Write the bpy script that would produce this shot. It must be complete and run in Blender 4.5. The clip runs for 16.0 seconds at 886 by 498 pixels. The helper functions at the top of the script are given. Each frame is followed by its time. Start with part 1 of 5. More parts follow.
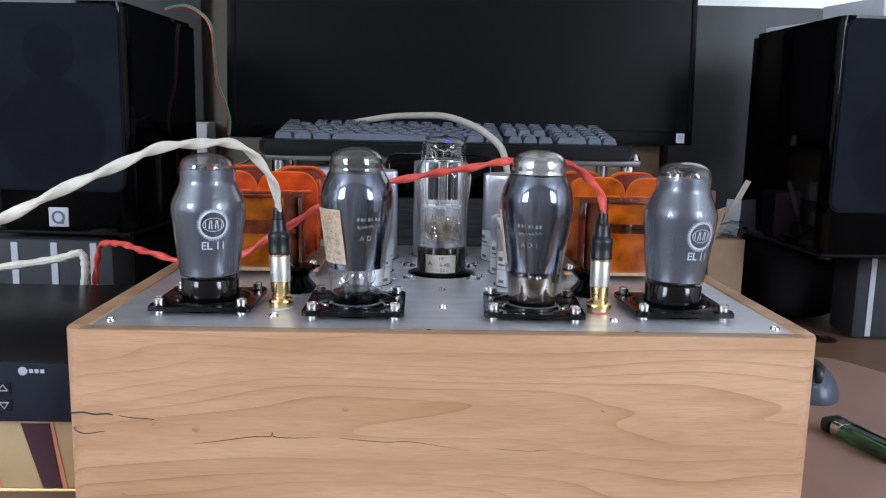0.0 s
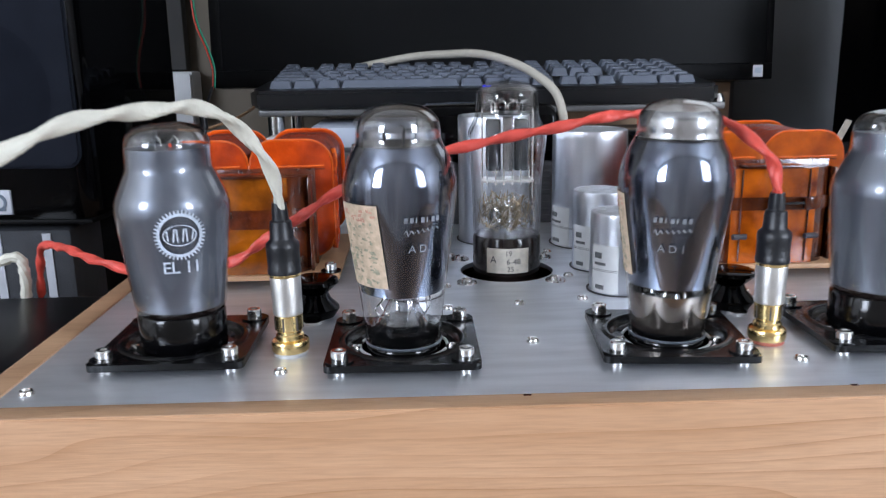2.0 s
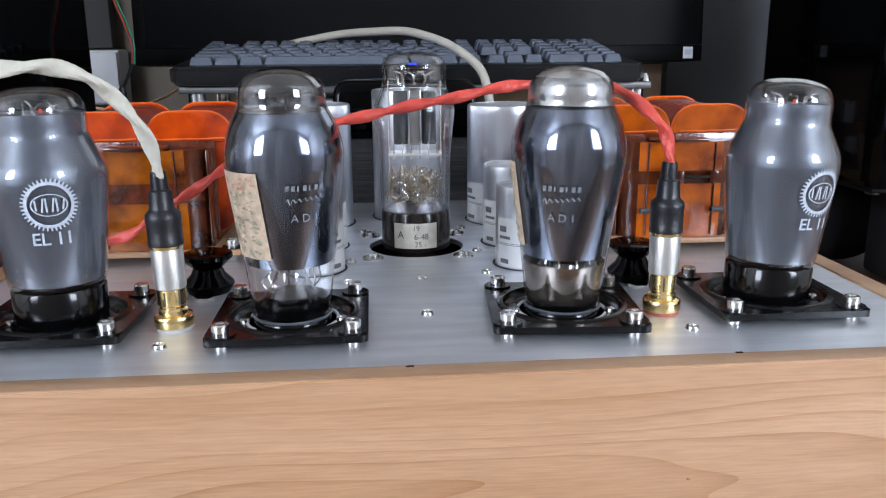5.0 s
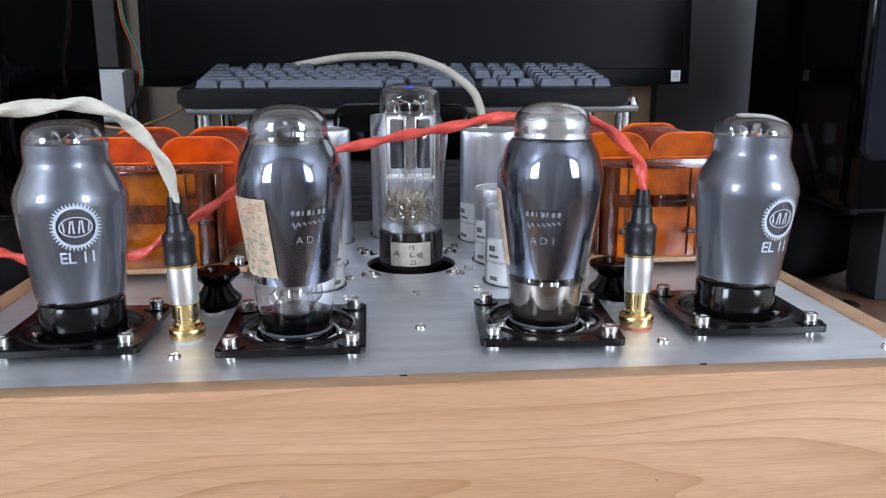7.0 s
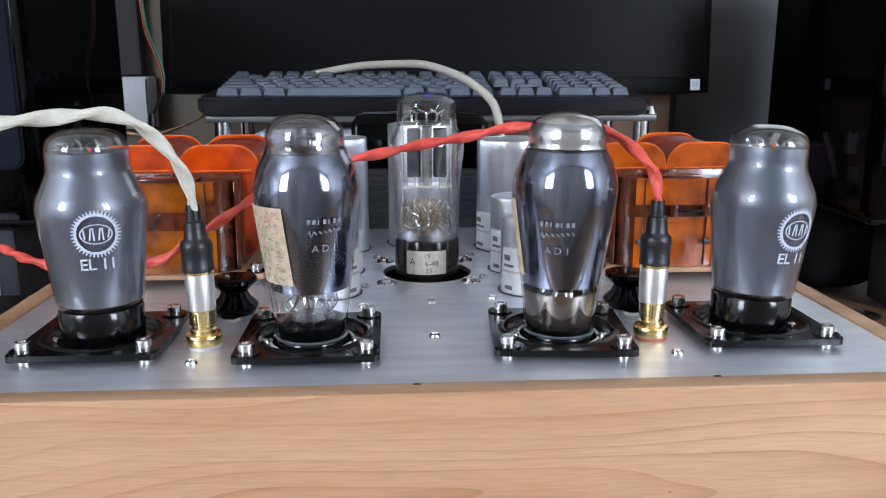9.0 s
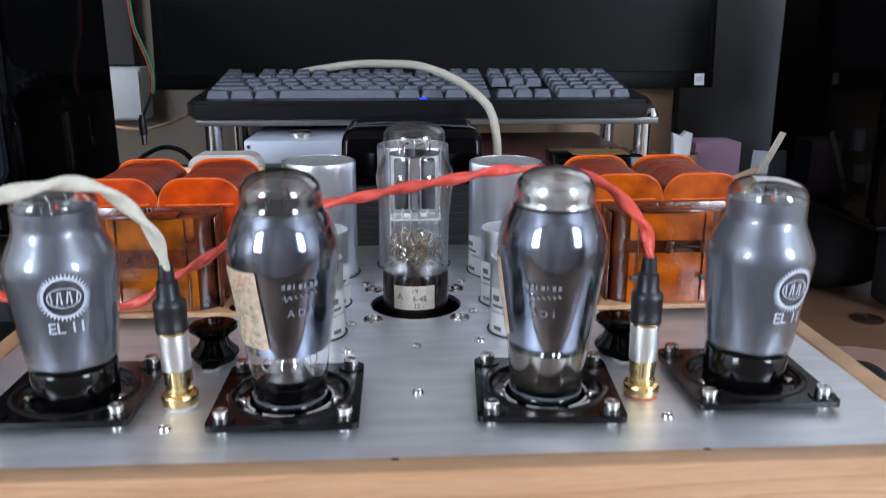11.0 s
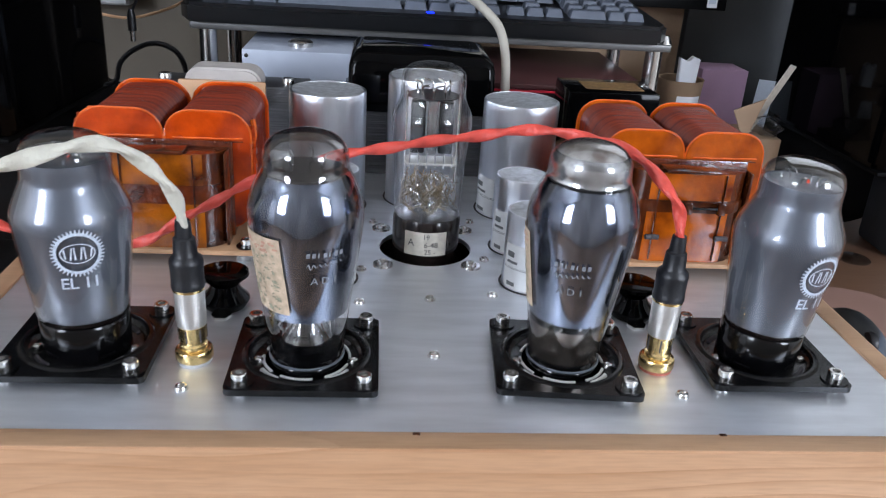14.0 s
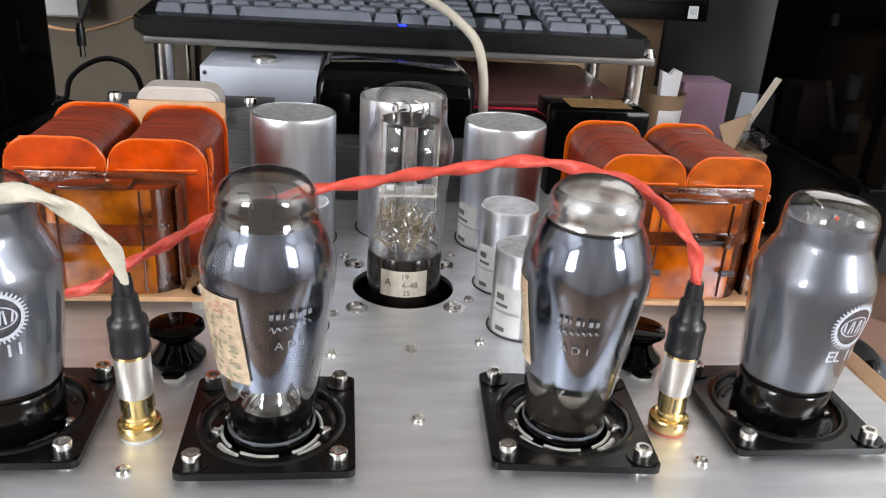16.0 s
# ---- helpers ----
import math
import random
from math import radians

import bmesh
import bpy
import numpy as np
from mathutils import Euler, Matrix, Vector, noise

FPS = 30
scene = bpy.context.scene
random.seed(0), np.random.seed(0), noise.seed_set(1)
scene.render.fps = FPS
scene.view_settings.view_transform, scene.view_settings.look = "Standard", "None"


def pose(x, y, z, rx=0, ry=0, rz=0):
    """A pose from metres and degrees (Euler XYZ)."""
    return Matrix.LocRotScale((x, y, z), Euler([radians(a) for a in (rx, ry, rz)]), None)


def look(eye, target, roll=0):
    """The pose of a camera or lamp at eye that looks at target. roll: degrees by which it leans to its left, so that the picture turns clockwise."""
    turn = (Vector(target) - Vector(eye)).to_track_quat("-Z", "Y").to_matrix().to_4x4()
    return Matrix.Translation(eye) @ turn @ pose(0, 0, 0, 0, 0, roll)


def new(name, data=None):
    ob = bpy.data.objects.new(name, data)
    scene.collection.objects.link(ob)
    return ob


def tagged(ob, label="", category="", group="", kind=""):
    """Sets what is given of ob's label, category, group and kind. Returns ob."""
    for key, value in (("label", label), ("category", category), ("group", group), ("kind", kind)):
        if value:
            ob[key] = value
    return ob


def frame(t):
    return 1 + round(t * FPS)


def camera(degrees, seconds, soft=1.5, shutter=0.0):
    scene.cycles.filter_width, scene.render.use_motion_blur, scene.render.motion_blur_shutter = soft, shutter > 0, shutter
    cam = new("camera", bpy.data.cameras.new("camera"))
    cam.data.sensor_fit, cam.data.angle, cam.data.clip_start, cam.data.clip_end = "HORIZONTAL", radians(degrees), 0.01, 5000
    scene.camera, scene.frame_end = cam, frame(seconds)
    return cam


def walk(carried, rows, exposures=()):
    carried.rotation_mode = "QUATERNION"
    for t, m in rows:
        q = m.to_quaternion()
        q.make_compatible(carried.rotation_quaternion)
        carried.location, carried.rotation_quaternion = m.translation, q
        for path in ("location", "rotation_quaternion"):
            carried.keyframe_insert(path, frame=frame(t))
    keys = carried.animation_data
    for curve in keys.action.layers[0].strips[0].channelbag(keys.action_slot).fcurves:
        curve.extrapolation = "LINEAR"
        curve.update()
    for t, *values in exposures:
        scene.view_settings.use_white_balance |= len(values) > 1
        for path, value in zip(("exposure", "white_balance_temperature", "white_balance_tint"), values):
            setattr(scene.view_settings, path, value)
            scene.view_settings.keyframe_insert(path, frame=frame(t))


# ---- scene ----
cam = camera(57.3, 16.0, soft=1.1, shutter=0.5)
PATH = [
    (0, (-0.018, -0.481, 0.279), (0.046, 1.493, -0.039), 1.2),
    (0.5, (-0.017, -0.457, 0.276), (0.048, 1.516, -0.043), 1.1),
    (1, (-0.033, -0.404, 0.287), (0.03, 1.568, -0.039), 0.9),
    (1.5, (-0.044, -0.346, 0.289), (0.017, 1.616, -0.094), -1.2),
    (2, (-0.05, -0.289, 0.278), (0.005, 1.658, -0.18), -0.9),
    (2.5, (-0.03, -0.254, 0.269), (0.033, 1.688, -0.206), -0.9),
    (3, (-0.023, -0.263, 0.271), (0.058, 1.676, -0.212), -1.0),
    (3.5, (-0.023, -0.269, 0.269), (0.086, 1.667, -0.222), -1.0),
    (4, (-0.022, -0.273, 0.268), (0.111, 1.66, -0.227), -0.9),
    (6.5, (-0.021, -0.307, 0.275), (0.16, 1.63, -0.19), 0.0),
    (7, (-0.021, -0.314, 0.279), (0.148, 1.625, -0.178), -0.1),
    (7.5, (-0.021, -0.315, 0.279), (0.134, 1.628, -0.171), -0.1),
    (8, (-0.021, -0.314, 0.277), (0.122, 1.631, -0.166), -0.1),
    (8.5, (-0.02, -0.316, 0.279), (0.112, 1.63, -0.162), 0.0),
    (10.8, (-0.01, -0.302, 0.295), (0.095, 1.64, -0.172), -0.2),
    (11, (-0.007, -0.292, 0.319), (0.1, 1.635, -0.208), 0.0),
    (11.5, (-0.015, -0.283, 0.356), (0.093, 1.576, -0.374), 0.9),
    (12, (-0.021, -0.289, 0.366), (0.096, 1.554, -0.403), 1.7),
    (12.5, (-0.028, -0.296, 0.367), (0.095, 1.541, -0.414), 2.7),
    (13, (-0.032, -0.302, 0.366), (0.098, 1.532, -0.421), 3.4),
    (13.5, (-0.033, -0.295, 0.362), (0.109, 1.536, -0.43), 3.7),
    (14, (-0.03, -0.269, 0.35), (0.144, 1.56, -0.441), 3.8),
    (14.5, (-0.035, -0.254, 0.351), (0.165, 1.574, -0.437), 3.8),
    (15, (-0.039, -0.241, 0.353), (0.183, 1.587, -0.429), 3.7),
    (15.5, (-0.036, -0.227, 0.349), (0.205, 1.602, -0.423), 3.9),
    (16, (-0.032, -0.219, 0.347), (0.216, 1.611, -0.421), 3.9),
]
walk(cam, [(t, look(eye, target, roll)) for t, eye, target, roll in PATH],
     [(0.0, -0.05, 6250, 13), (1.0, -0.06, 6250, 13), (1.5, 0.10, 6250, 13), (3.0, 0.08, 6300, 13), (8.0, 0.15, 6300, 13), (11.0, 0.15, 6300, 13), (12.0, 0.12, 6350, 13), (14.0, 0.09, 6350, 13), (14.5, 0.04, 6400, 13), (15.3, 0.32, 6950, 13), (16.0, 0.45, 7450, 13)])

# ---- world, sun, window light ----
world = bpy.data.worlds.new("daylight")
scene.world = world
world.use_nodes = True
wn = world.node_tree.nodes
sky = wn.new("ShaderNodeTexSky")
sky.sky_type, sky.sun_disc = "NISHITA", False
sky.sun_elevation, sky.sun_rotation = radians(38), radians(150)
wn["Background"].inputs[1].default_value = 0.1
world.node_tree.links.new(sky.outputs[0], wn["Background"].inputs[0])
sun = new("sun", bpy.data.lights.new("sun", "SUN"))
sun.data.energy, sun.data.angle, sun.data.color = 2.0, radians(0.5), (1, 0.95, 0.88)
sun.matrix_world = look((0, 8, 6), (0, 0, 0))

DESK, PLATE = 0.0, 0.15
FLOOR, CEIL = -0.74, 1.75
ROOM_X, NORTH, SOUTH = 2.9, 0.95, -1.7
WINDOWS = [(-2.5, -1.4), (1.4, 2.5)]
WIN_Z = (0.42, 1.5)
for a, b in WINDOWS:
    lamp = new("window_light", bpy.data.lights.new("window_light", "AREA"))
    lamp.data.shape, lamp.data.size, lamp.data.size_y = "RECTANGLE", b - a - 0.1, WIN_Z[1] - WIN_Z[0] - 0.1
    lamp.data.energy, lamp.data.color = 74, (0.80, 0.885, 1.0)
    lamp.matrix_world = look(((a + b) / 2, SOUTH - 0.03, sum(WIN_Z) / 2), ((a + b) / 2, 0, sum(WIN_Z) / 2))


# ---- materials ----
def mat(name, color, rough=0.5, metal=0.0, spec=0.5, coat=0.0, var=0.0, var_scale=30.0, bump=0.0, bump_scale=200.0,
        stretch=(1, 1, 1), color2=None, rough_var=0.0, emit=None, emit_s=0.0, per_object=0.0):
    m = bpy.data.materials.new(name)
    m.use_nodes = True
    t = m.node_tree
    n, l = t.nodes, t.links
    p = n["Principled BSDF"]
    p.inputs["Base Color"].default_value = (*color, 1)
    p.inputs["Roughness"].default_value = rough
    p.inputs["Metallic"].default_value = metal
    p.inputs["Specular IOR Level"].default_value = spec
    p.inputs["Coat Weight"].default_value = coat
    p.inputs["Coat Roughness"].default_value = 0.08
    if emit:
        p.inputs["Emission Color"].default_value = (*emit, 1)
        p.inputs["Emission Strength"].default_value = emit_s
    if var or color2 or bump or rough_var:
        tc = n.new("ShaderNodeTexCoord")
        mp = n.new("ShaderNodeMapping")
        mp.inputs["Scale"].default_value = stretch
        l.new(tc.outputs["Object"], mp.inputs[0])
        big = n.new("ShaderNodeTexNoise")
        big.inputs["Scale"].default_value, big.inputs["Detail"].default_value = var_scale, 6
        l.new(mp.outputs[0], big.inputs["Vector"])
        if var or color2:
            mix = n.new("ShaderNodeMix")
            mix.data_type = "RGBA"
            c2 = color2 or tuple(max(0, c * (1 - var)) for c in color)
            mix.inputs[6].default_value, mix.inputs[7].default_value = (*color, 1), (*c2, 1)
            ramp = n.new("ShaderNodeMapRange")
            ramp.inputs[1].default_value, ramp.inputs[2].default_value = 0.35, 0.68
            l.new(big.outputs[0], ramp.inputs[0])
            l.new(ramp.outputs[0], mix.inputs[0])
            col = mix.outputs[2]
            if per_object:
                hs = n.new("ShaderNodeHueSaturation")
                oi = n.new("ShaderNodeObjectInfo")
                mr = n.new("ShaderNodeMapRange")
                mr.inputs[3].default_value, mr.inputs[4].default_value = 1 - per_object, 1 + per_object
                l.new(oi.outputs["Random"], mr.inputs[0])
                l.new(mr.outputs[0], hs.inputs["Value"])
                l.new(col, hs.inputs["Color"])
                col = hs.outputs[0]
            l.new(col, p.inputs["Base Color"])
        fine = n.new("ShaderNodeTexNoise")
        fine.inputs["Scale"].default_value, fine.inputs["Detail"].default_value = bump_scale, 4
        l.new(mp.outputs[0], fine.inputs["Vector"])
        if rough_var:
            mr = n.new("ShaderNodeMapRange")
            mr.inputs[3].default_value, mr.inputs[4].default_value = max(0.02, rough - rough_var), min(1, rough + rough_var)
            l.new(big.outputs[0], mr.inputs[0])
            l.new(mr.outputs[0], p.inputs["Roughness"])
        if bump:
            b = n.new("ShaderNodeBump")
            b.inputs["Strength"].default_value, b.inputs["Distance"].default_value = bump, 0.001
            l.new(fine.outputs[0], b.inputs["Height"])
            l.new(b.outputs[0], p.inputs["Normal"])
    return m


def glass(name, tint=(1, 1, 1), ior=1.45, rough=0.0):
    m = bpy.data.materials.new(name)
    m.use_nodes = True
    t = m.node_tree
    n, l = t.nodes, t.links
    n.remove(n["Principled BSDF"])
    tr, gl, mx, lw = (n.new(k) for k in ("ShaderNodeBsdfTransparent", "ShaderNodeBsdfGlossy", "ShaderNodeMixShader", "ShaderNodeLayerWeight"))
    tr.inputs[0].default_value = (*tint, 1)
    gl.inputs["Roughness"].default_value = rough
    lw.inputs[0].default_value = 0.5
    f0 = ((ior - 1) / (ior + 1)) ** 2
    pw, ma = n.new("ShaderNodeMath"), n.new("ShaderNodeMath")
    pw.operation, ma.operation = "POWER", "MULTIPLY_ADD"
    pw.inputs[1].default_value = 2.7
    ma.inputs[1].default_value, ma.inputs[2].default_value = 0.85, f0 * 1.15
    l.new(lw.outputs["Facing"], pw.inputs[0])
    l.new(pw.outputs[0], ma.inputs[0])
    l.new(ma.outputs[0], mx.inputs[0])
    l.new(tr.outputs[0], mx.inputs[1])
    l.new(gl.outputs[0], mx.inputs[2])
    l.new(mx.outputs[0], n["Material Output"].inputs[0])
    return m


def wood(name, light, dark, along="x", scale=1.0, rough=0.45, streak=0.5):
    """Plain-sawn wood: year rings that wander and close into arches, broad tone drift, short pores."""
    m = bpy.data.materials.new(name)
    m.use_nodes = True
    t = m.node_tree
    n, l = t.nodes, t.links
    p = n["Principled BSDF"]

    def math_node(op, a, b=None, c=None):
        q = n.new("ShaderNodeMath")
        q.operation = op
        for k, v in enumerate((a, b, c)):
            if v is None:
                continue
            if isinstance(v, (int, float)):
                q.inputs[k].default_value = v
            else:
                l.new(v, q.inputs[k])
        return q.outputs[0]

    def tex(size, detail, distortion=0.0):
        mp = n.new("ShaderNodeMapping")
        mp.inputs["Scale"].default_value = tuple(v * scale for v in size)
        l.new(tc.outputs["Object"], mp.inputs[0])
        q = n.new("ShaderNodeTexNoise")
        q.inputs["Scale"].default_value, q.inputs["Detail"].default_value, q.inputs["Distortion"].default_value = 1.0, detail, distortion
        l.new(mp.outputs[0], q.inputs["Vector"])
        return q.outputs[0]

    tc = n.new("ShaderNodeTexCoord")
    turn = (lambda a, b: (a, b, b)) if along == "x" else (lambda a, b: (b, a, b))
    warp = tex(turn(1.7, 13), 2.0, 0.2)
    xyz = n.new("ShaderNodeSeparateXYZ")
    l.new(tc.outputs["Object"], xyz.inputs[0])
    height = math_node("MULTIPLY", xyz.outputs["Z"], 80.0 * scale)
    rings = math_node("FRACT", math_node("MULTIPLY_ADD", warp, 13.0, height))
    line = math_node("POWER", rings, 7.0)
    patch = n.new("ShaderNodeMapRange")
    patch.inputs[1].default_value, patch.inputs[2].default_value = 0.36, 0.66
    l.new(tex(turn(5, 20), 3), patch.inputs[0])
    drift = n.new("ShaderNodeMapRange")
    drift.inputs[1].default_value, drift.inputs[2].default_value, drift.inputs[4].default_value = 0.36, 0.66, 0.62
    l.new(tex(turn(4, 34), 6), drift.inputs[0])
    shade = math_node("MULTIPLY_ADD", math_node("MULTIPLY", line, patch.outputs[0]), streak * 1.0, drift.outputs[0])
    shade = math_node("MULTIPLY_ADD", rings, streak * 0.10, shade)
    mix = n.new("ShaderNodeMix")
    mix.data_type = "RGBA"
    mix.inputs[6].default_value, mix.inputs[7].default_value = (*light, 1), (*dark, 1)
    l.new(shade, mix.inputs[0])
    pores = tex(turn(60, 900), 3)
    pr = n.new("ShaderNodeMapRange")
    pr.inputs[1].default_value, pr.inputs[2].default_value, pr.inputs[3].default_value = 0.3, 0.6, 0.60
    l.new(pores, pr.inputs[0])
    mul = n.new("ShaderNodeMix")
    mul.data_type, mul.blend_type = "RGBA", "MULTIPLY"
    mul.inputs[0].default_value = 0.30
    l.new(mix.outputs[2], mul.inputs[6])
    l.new(pr.outputs[0], mul.inputs[7])
    l.new(mul.outputs[2], p.inputs["Base Color"])
    p.inputs["Roughness"].default_value = rough
    b = n.new("ShaderNodeBump")
    b.inputs["Strength"].default_value, b.inputs["Distance"].default_value = 0.22, 0.0005
    l.new(pores, b.inputs["Height"])
    l.new(b.outputs[0], p.inputs["Normal"])
    return m


CHERRY = wood("oiled_cherry", (0.635, 0.392, 0.236), (0.41, 0.212, 0.098), "x", 1.0, streak=0.66)
CHERRY_SIDE = wood("oiled_cherry_side", (0.60, 0.385, 0.24), (0.42, 0.235, 0.125), "y")
CHERRY_RIM = wood("worn_darkened_cherry", (0.44, 0.27, 0.155), (0.27, 0.15, 0.08), "x")
DESKWOOD = wood("brown_desk", (0.20, 0.11, 0.065), (0.12, 0.06, 0.035), "x", 0.6, 0.4)
ALU = mat("brushed_aluminium", (0.80, 0.83, 0.87), 0.46, 0.9, var=0.14, var_scale=22, bump=0.12, bump_scale=900, stretch=(1, 6, 1), rough_var=0.08)
CAN = mat("drawn_aluminium", (0.86, 0.89, 0.95), 0.33, 1.0, var=0.22, var_scale=90, rough_var=0.1, bump=0.22, bump_scale=130, stretch=(1, 1, 0.06))
CANTOP = mat("scuffed_can_end", (0.62, 0.65, 0.69), 0.5, 0.75, var=0.3, var_scale=220, rough_var=0.12, bump=0.3, bump_scale=500)
STEEL = mat("stainless_steel", (0.72, 0.71, 0.69), 0.22, 1.0, var=0.15, var_scale=300)
TARNISH = mat("tarnished_wire", (0.34, 0.26, 0.16), 0.3, 0.9)
SATIN = mat("satin_metal", (0.74, 0.73, 0.70), 0.34, 0.85, var=0.1, var_scale=200)
BLACKMETAL = mat("black_anodised", (0.0028, 0.0028, 0.0032), 0.2, 0.0, spec=0.3, var=0.3, var_scale=60, bump=0.1, bump_scale=1500)
BLACKGLOSS = mat("black_gloss", (0.0010, 0.0010, 0.0012), 0.06, spec=0.10, var=0.3, var_scale=20)
BAKELITE = mat("black_bakelite", (0.002, 0.002, 0.0024), 0.13, spec=0.38, var=0.3, var_scale=60)
BROWNBAKE = mat("dark_bakelite", (0.016, 0.011, 0.010), 0.15, spec=0.5, var=0.3, var_scale=60)
RUBBER = mat("shrink_tube", (0.010, 0.011, 0.014), 0.38, var=0.3, var_scale=150, bump=0.2, bump_scale=500)
GOLD = mat("gold_plate", (1.0, 0.74, 0.34), 0.24, 1.0, var=0.15, var_scale=300)
CERAMIC = mat("ceramic_ring", (0.62, 0.62, 0.60), 0.3, var=0.1, var_scale=200)
GLASS = glass("tube_glass")
SMOKE = mat("grey_tube_coating", (0.145, 0.163, 0.196), 0.37, 0.68, spec=0.5, coat=0.35, var=0.14, var_scale=30, rough_var=0.05)
# Upright light and dark streaks in the colour imitate reflections of the room.
MIRROR = mat("dark_getter_mirror", (0.30, 0.345, 0.44), 0.10, 0.95, coat=0.15, color2=(0.055, 0.068, 0.104), var_scale=90, stretch=(1, 1, 0.10), rough_var=0.04)
SMOKEGLASS = glass("smoky_glass_film", (0.70, 0.71, 0.73), 2.1, 0.05)
DOMEGLASS = glass("grey_glass_film", (0.86, 0.87, 0.88), 1.6, 0.03)
SILVER = mat("getter_silver", (0.66, 0.67, 0.68), 0.20, 0.9, color2=(0.34, 0.34, 0.35), var_scale=70, bump=0.15, bump_scale=200)
BROWNMIRROR = mat("brown_getter_mirror", (0.34, 0.30, 0.26), 0.12, 0.9, color2=(0.10, 0.075, 0.06), var_scale=90, rough_var=0.05)
GETTERPALE = mat("pale_getter_patch", (0.66, 0.64, 0.61), 0.32, 0.5, color2=(0.24, 0.18, 0.15), var_scale=120)
MICA = mat("mica", (0.55, 0.53, 0.5), 0.3, var=0.2, var_scale=200)
PLATEGREY = mat("anode_plate", (0.045, 0.046, 0.05), 0.4, 0.6, var=0.3, var_scale=120)
INK = mat("grey_white_ink", (0.54, 0.61, 0.70), 0.6, var=0.2, var_scale=700)
FADED = mat("worn_ink", (0.24, 0.26, 0.29), 0.6, var=0.6, var_scale=500)
CREAM = mat("cream_label", (0.66, 0.61, 0.52), 0.7, var=0.18, var_scale=250)
INKDARK = mat("dark_ink", (0.05, 0.045, 0.05), 0.6)
PRINTGREY = mat("grey_print", (0.16, 0.165, 0.17), 0.6, var=0.4, var_scale=600)
WHITELABEL = mat("white_label", (0.72, 0.73, 0.73), 0.5, var=0.08, var_scale=150)
STAMP = mat("tax_stamp", (0.62, 0.48, 0.35), 0.8, color2=(0.42, 0.33, 0.23), var_scale=320)
STAMPRED = mat("stamp_red_print", (0.56, 0.30, 0.22), 0.8, var=0.3, var_scale=500)
WASHERRED = mat("red_fibre_washer", (0.55, 0.17, 0.11), 0.6, var=0.2, var_scale=400)
STAMPGREEN = mat("stamp_green_print", (0.36, 0.35, 0.25), 0.8, var=0.4, var_scale=700)
AMBER = mat("amber_varnish", (0.50, 0.105, 0.004), 0.07, spec=0.5, coat=0.8, color2=(0.11, 0.015, 0.002), var_scale=48, rough_var=0.03, bump=0.7, bump_scale=80)
HONEY = mat("honey_varnish", (0.38, 0.100, 0.004), 0.07, spec=0.5, coat=0.8, color2=(0.060, 0.012, 0.002), var_scale=52, rough_var=0.03, bump=0.7, bump_scale=80)
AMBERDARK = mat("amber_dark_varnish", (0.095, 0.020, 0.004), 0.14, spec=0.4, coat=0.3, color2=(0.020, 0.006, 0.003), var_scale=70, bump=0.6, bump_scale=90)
TAPE = mat("red_brown_tape", (0.13, 0.024, 0.005), 0.08, coat=0.8, color2=(0.04, 0.008, 0.003), var_scale=110, bump=1.0, bump_scale=240)
COIL = mat("varnished_copper_winding", (0.200, 0.022, 0.005), 0.24, spec=0.45, coat=0.2, color2=(0.080, 0.008, 0.004), var_scale=32, bump=0.6, bump_scale=55, stretch=(0.5, 16, 0.5))
FLANGE = mat("orange_bobbin", (0.62, 0.066, 0.003), 0.1, spec=0.4, coat=0.5, color2=(0.19, 0.014, 0.002), var_scale=44, bump=0.9, bump_scale=80)
FLANGEAMBER = mat("amber_bobbin", (0.52, 0.100, 0.004), 0.1, spec=0.4, coat=0.5, color2=(0.15, 0.020, 0.002), var_scale=44, bump=0.9, bump_scale=80)
# Lighter orange paints the bright glossy bobbin edges; some varnish drips share it.
FLANGERIM = mat("varnish_and_edge_sheen", (0.70, 0.12, 0.010), 0.1, coat=0.7, color2=(0.42, 0.05, 0.005), var_scale=90)
PALECOIL = mat("pale_tape", (0.50, 0.46, 0.43), 0.45, var=0.15, var_scale=60)
TAN = mat("tan_board", (0.52, 0.30, 0.16), 0.5, var=0.2, var_scale=80)
LAM = mat("steel_laminations", (0.12, 0.12, 0.125), 0.45, 0.5, color2=(0.05, 0.05, 0.055), var_scale=40, stretch=(0.5, 0.5, 40), bump=0.5, bump_scale=20)
REDWIRE = mat("red_cloth_cable", (0.74, 0.085, 0.06), 0.42, var=0.2, var_scale=120, bump=0.3, bump_scale=900)
WHITEWIRE = mat("cream_cloth_cable", (0.70, 0.68, 0.58), 0.5, var=0.14, var_scale=120, bump=0.3, bump_scale=900)
GREYWIRE = mat("beige_cord", (0.42, 0.39, 0.33), 0.5, var=0.12, var_scale=60)
GRILLE = mat("speaker_cloth", (0.0125, 0.0142, 0.0195), 0.95, spec=0.0, var=0.2, var_scale=25, bump=0.5, bump_scale=1600)
DRIVER = mat("shaded_driver_cloth", (0.0098, 0.0112, 0.0158), 0.95, spec=0.0, var=0.2, var_scale=25, bump=0.5, bump_scale=1600)
SCREEN = mat("matte_screen", (0.0042, 0.0044, 0.0048), 0.36, spec=0.08, var=0.1, var_scale=4)
BEZEL = mat("matte_bezel", (0.0034, 0.0034, 0.0037), 0.5, spec=0.08, var=0.2, var_scale=40)
KEYCAP = mat("grey_keycap", (0.075, 0.088, 0.115), 0.5, var=0.12, var_scale=90, per_object=0.08, bump=0.1, bump_scale=1500)
KEYBASE = mat("keyboard_black", (0.0045, 0.005, 0.006), 0.3, var=0.2, var_scale=30)
LEGEND = mat("keycap_legend", (0.34, 0.36, 0.4), 0.6)
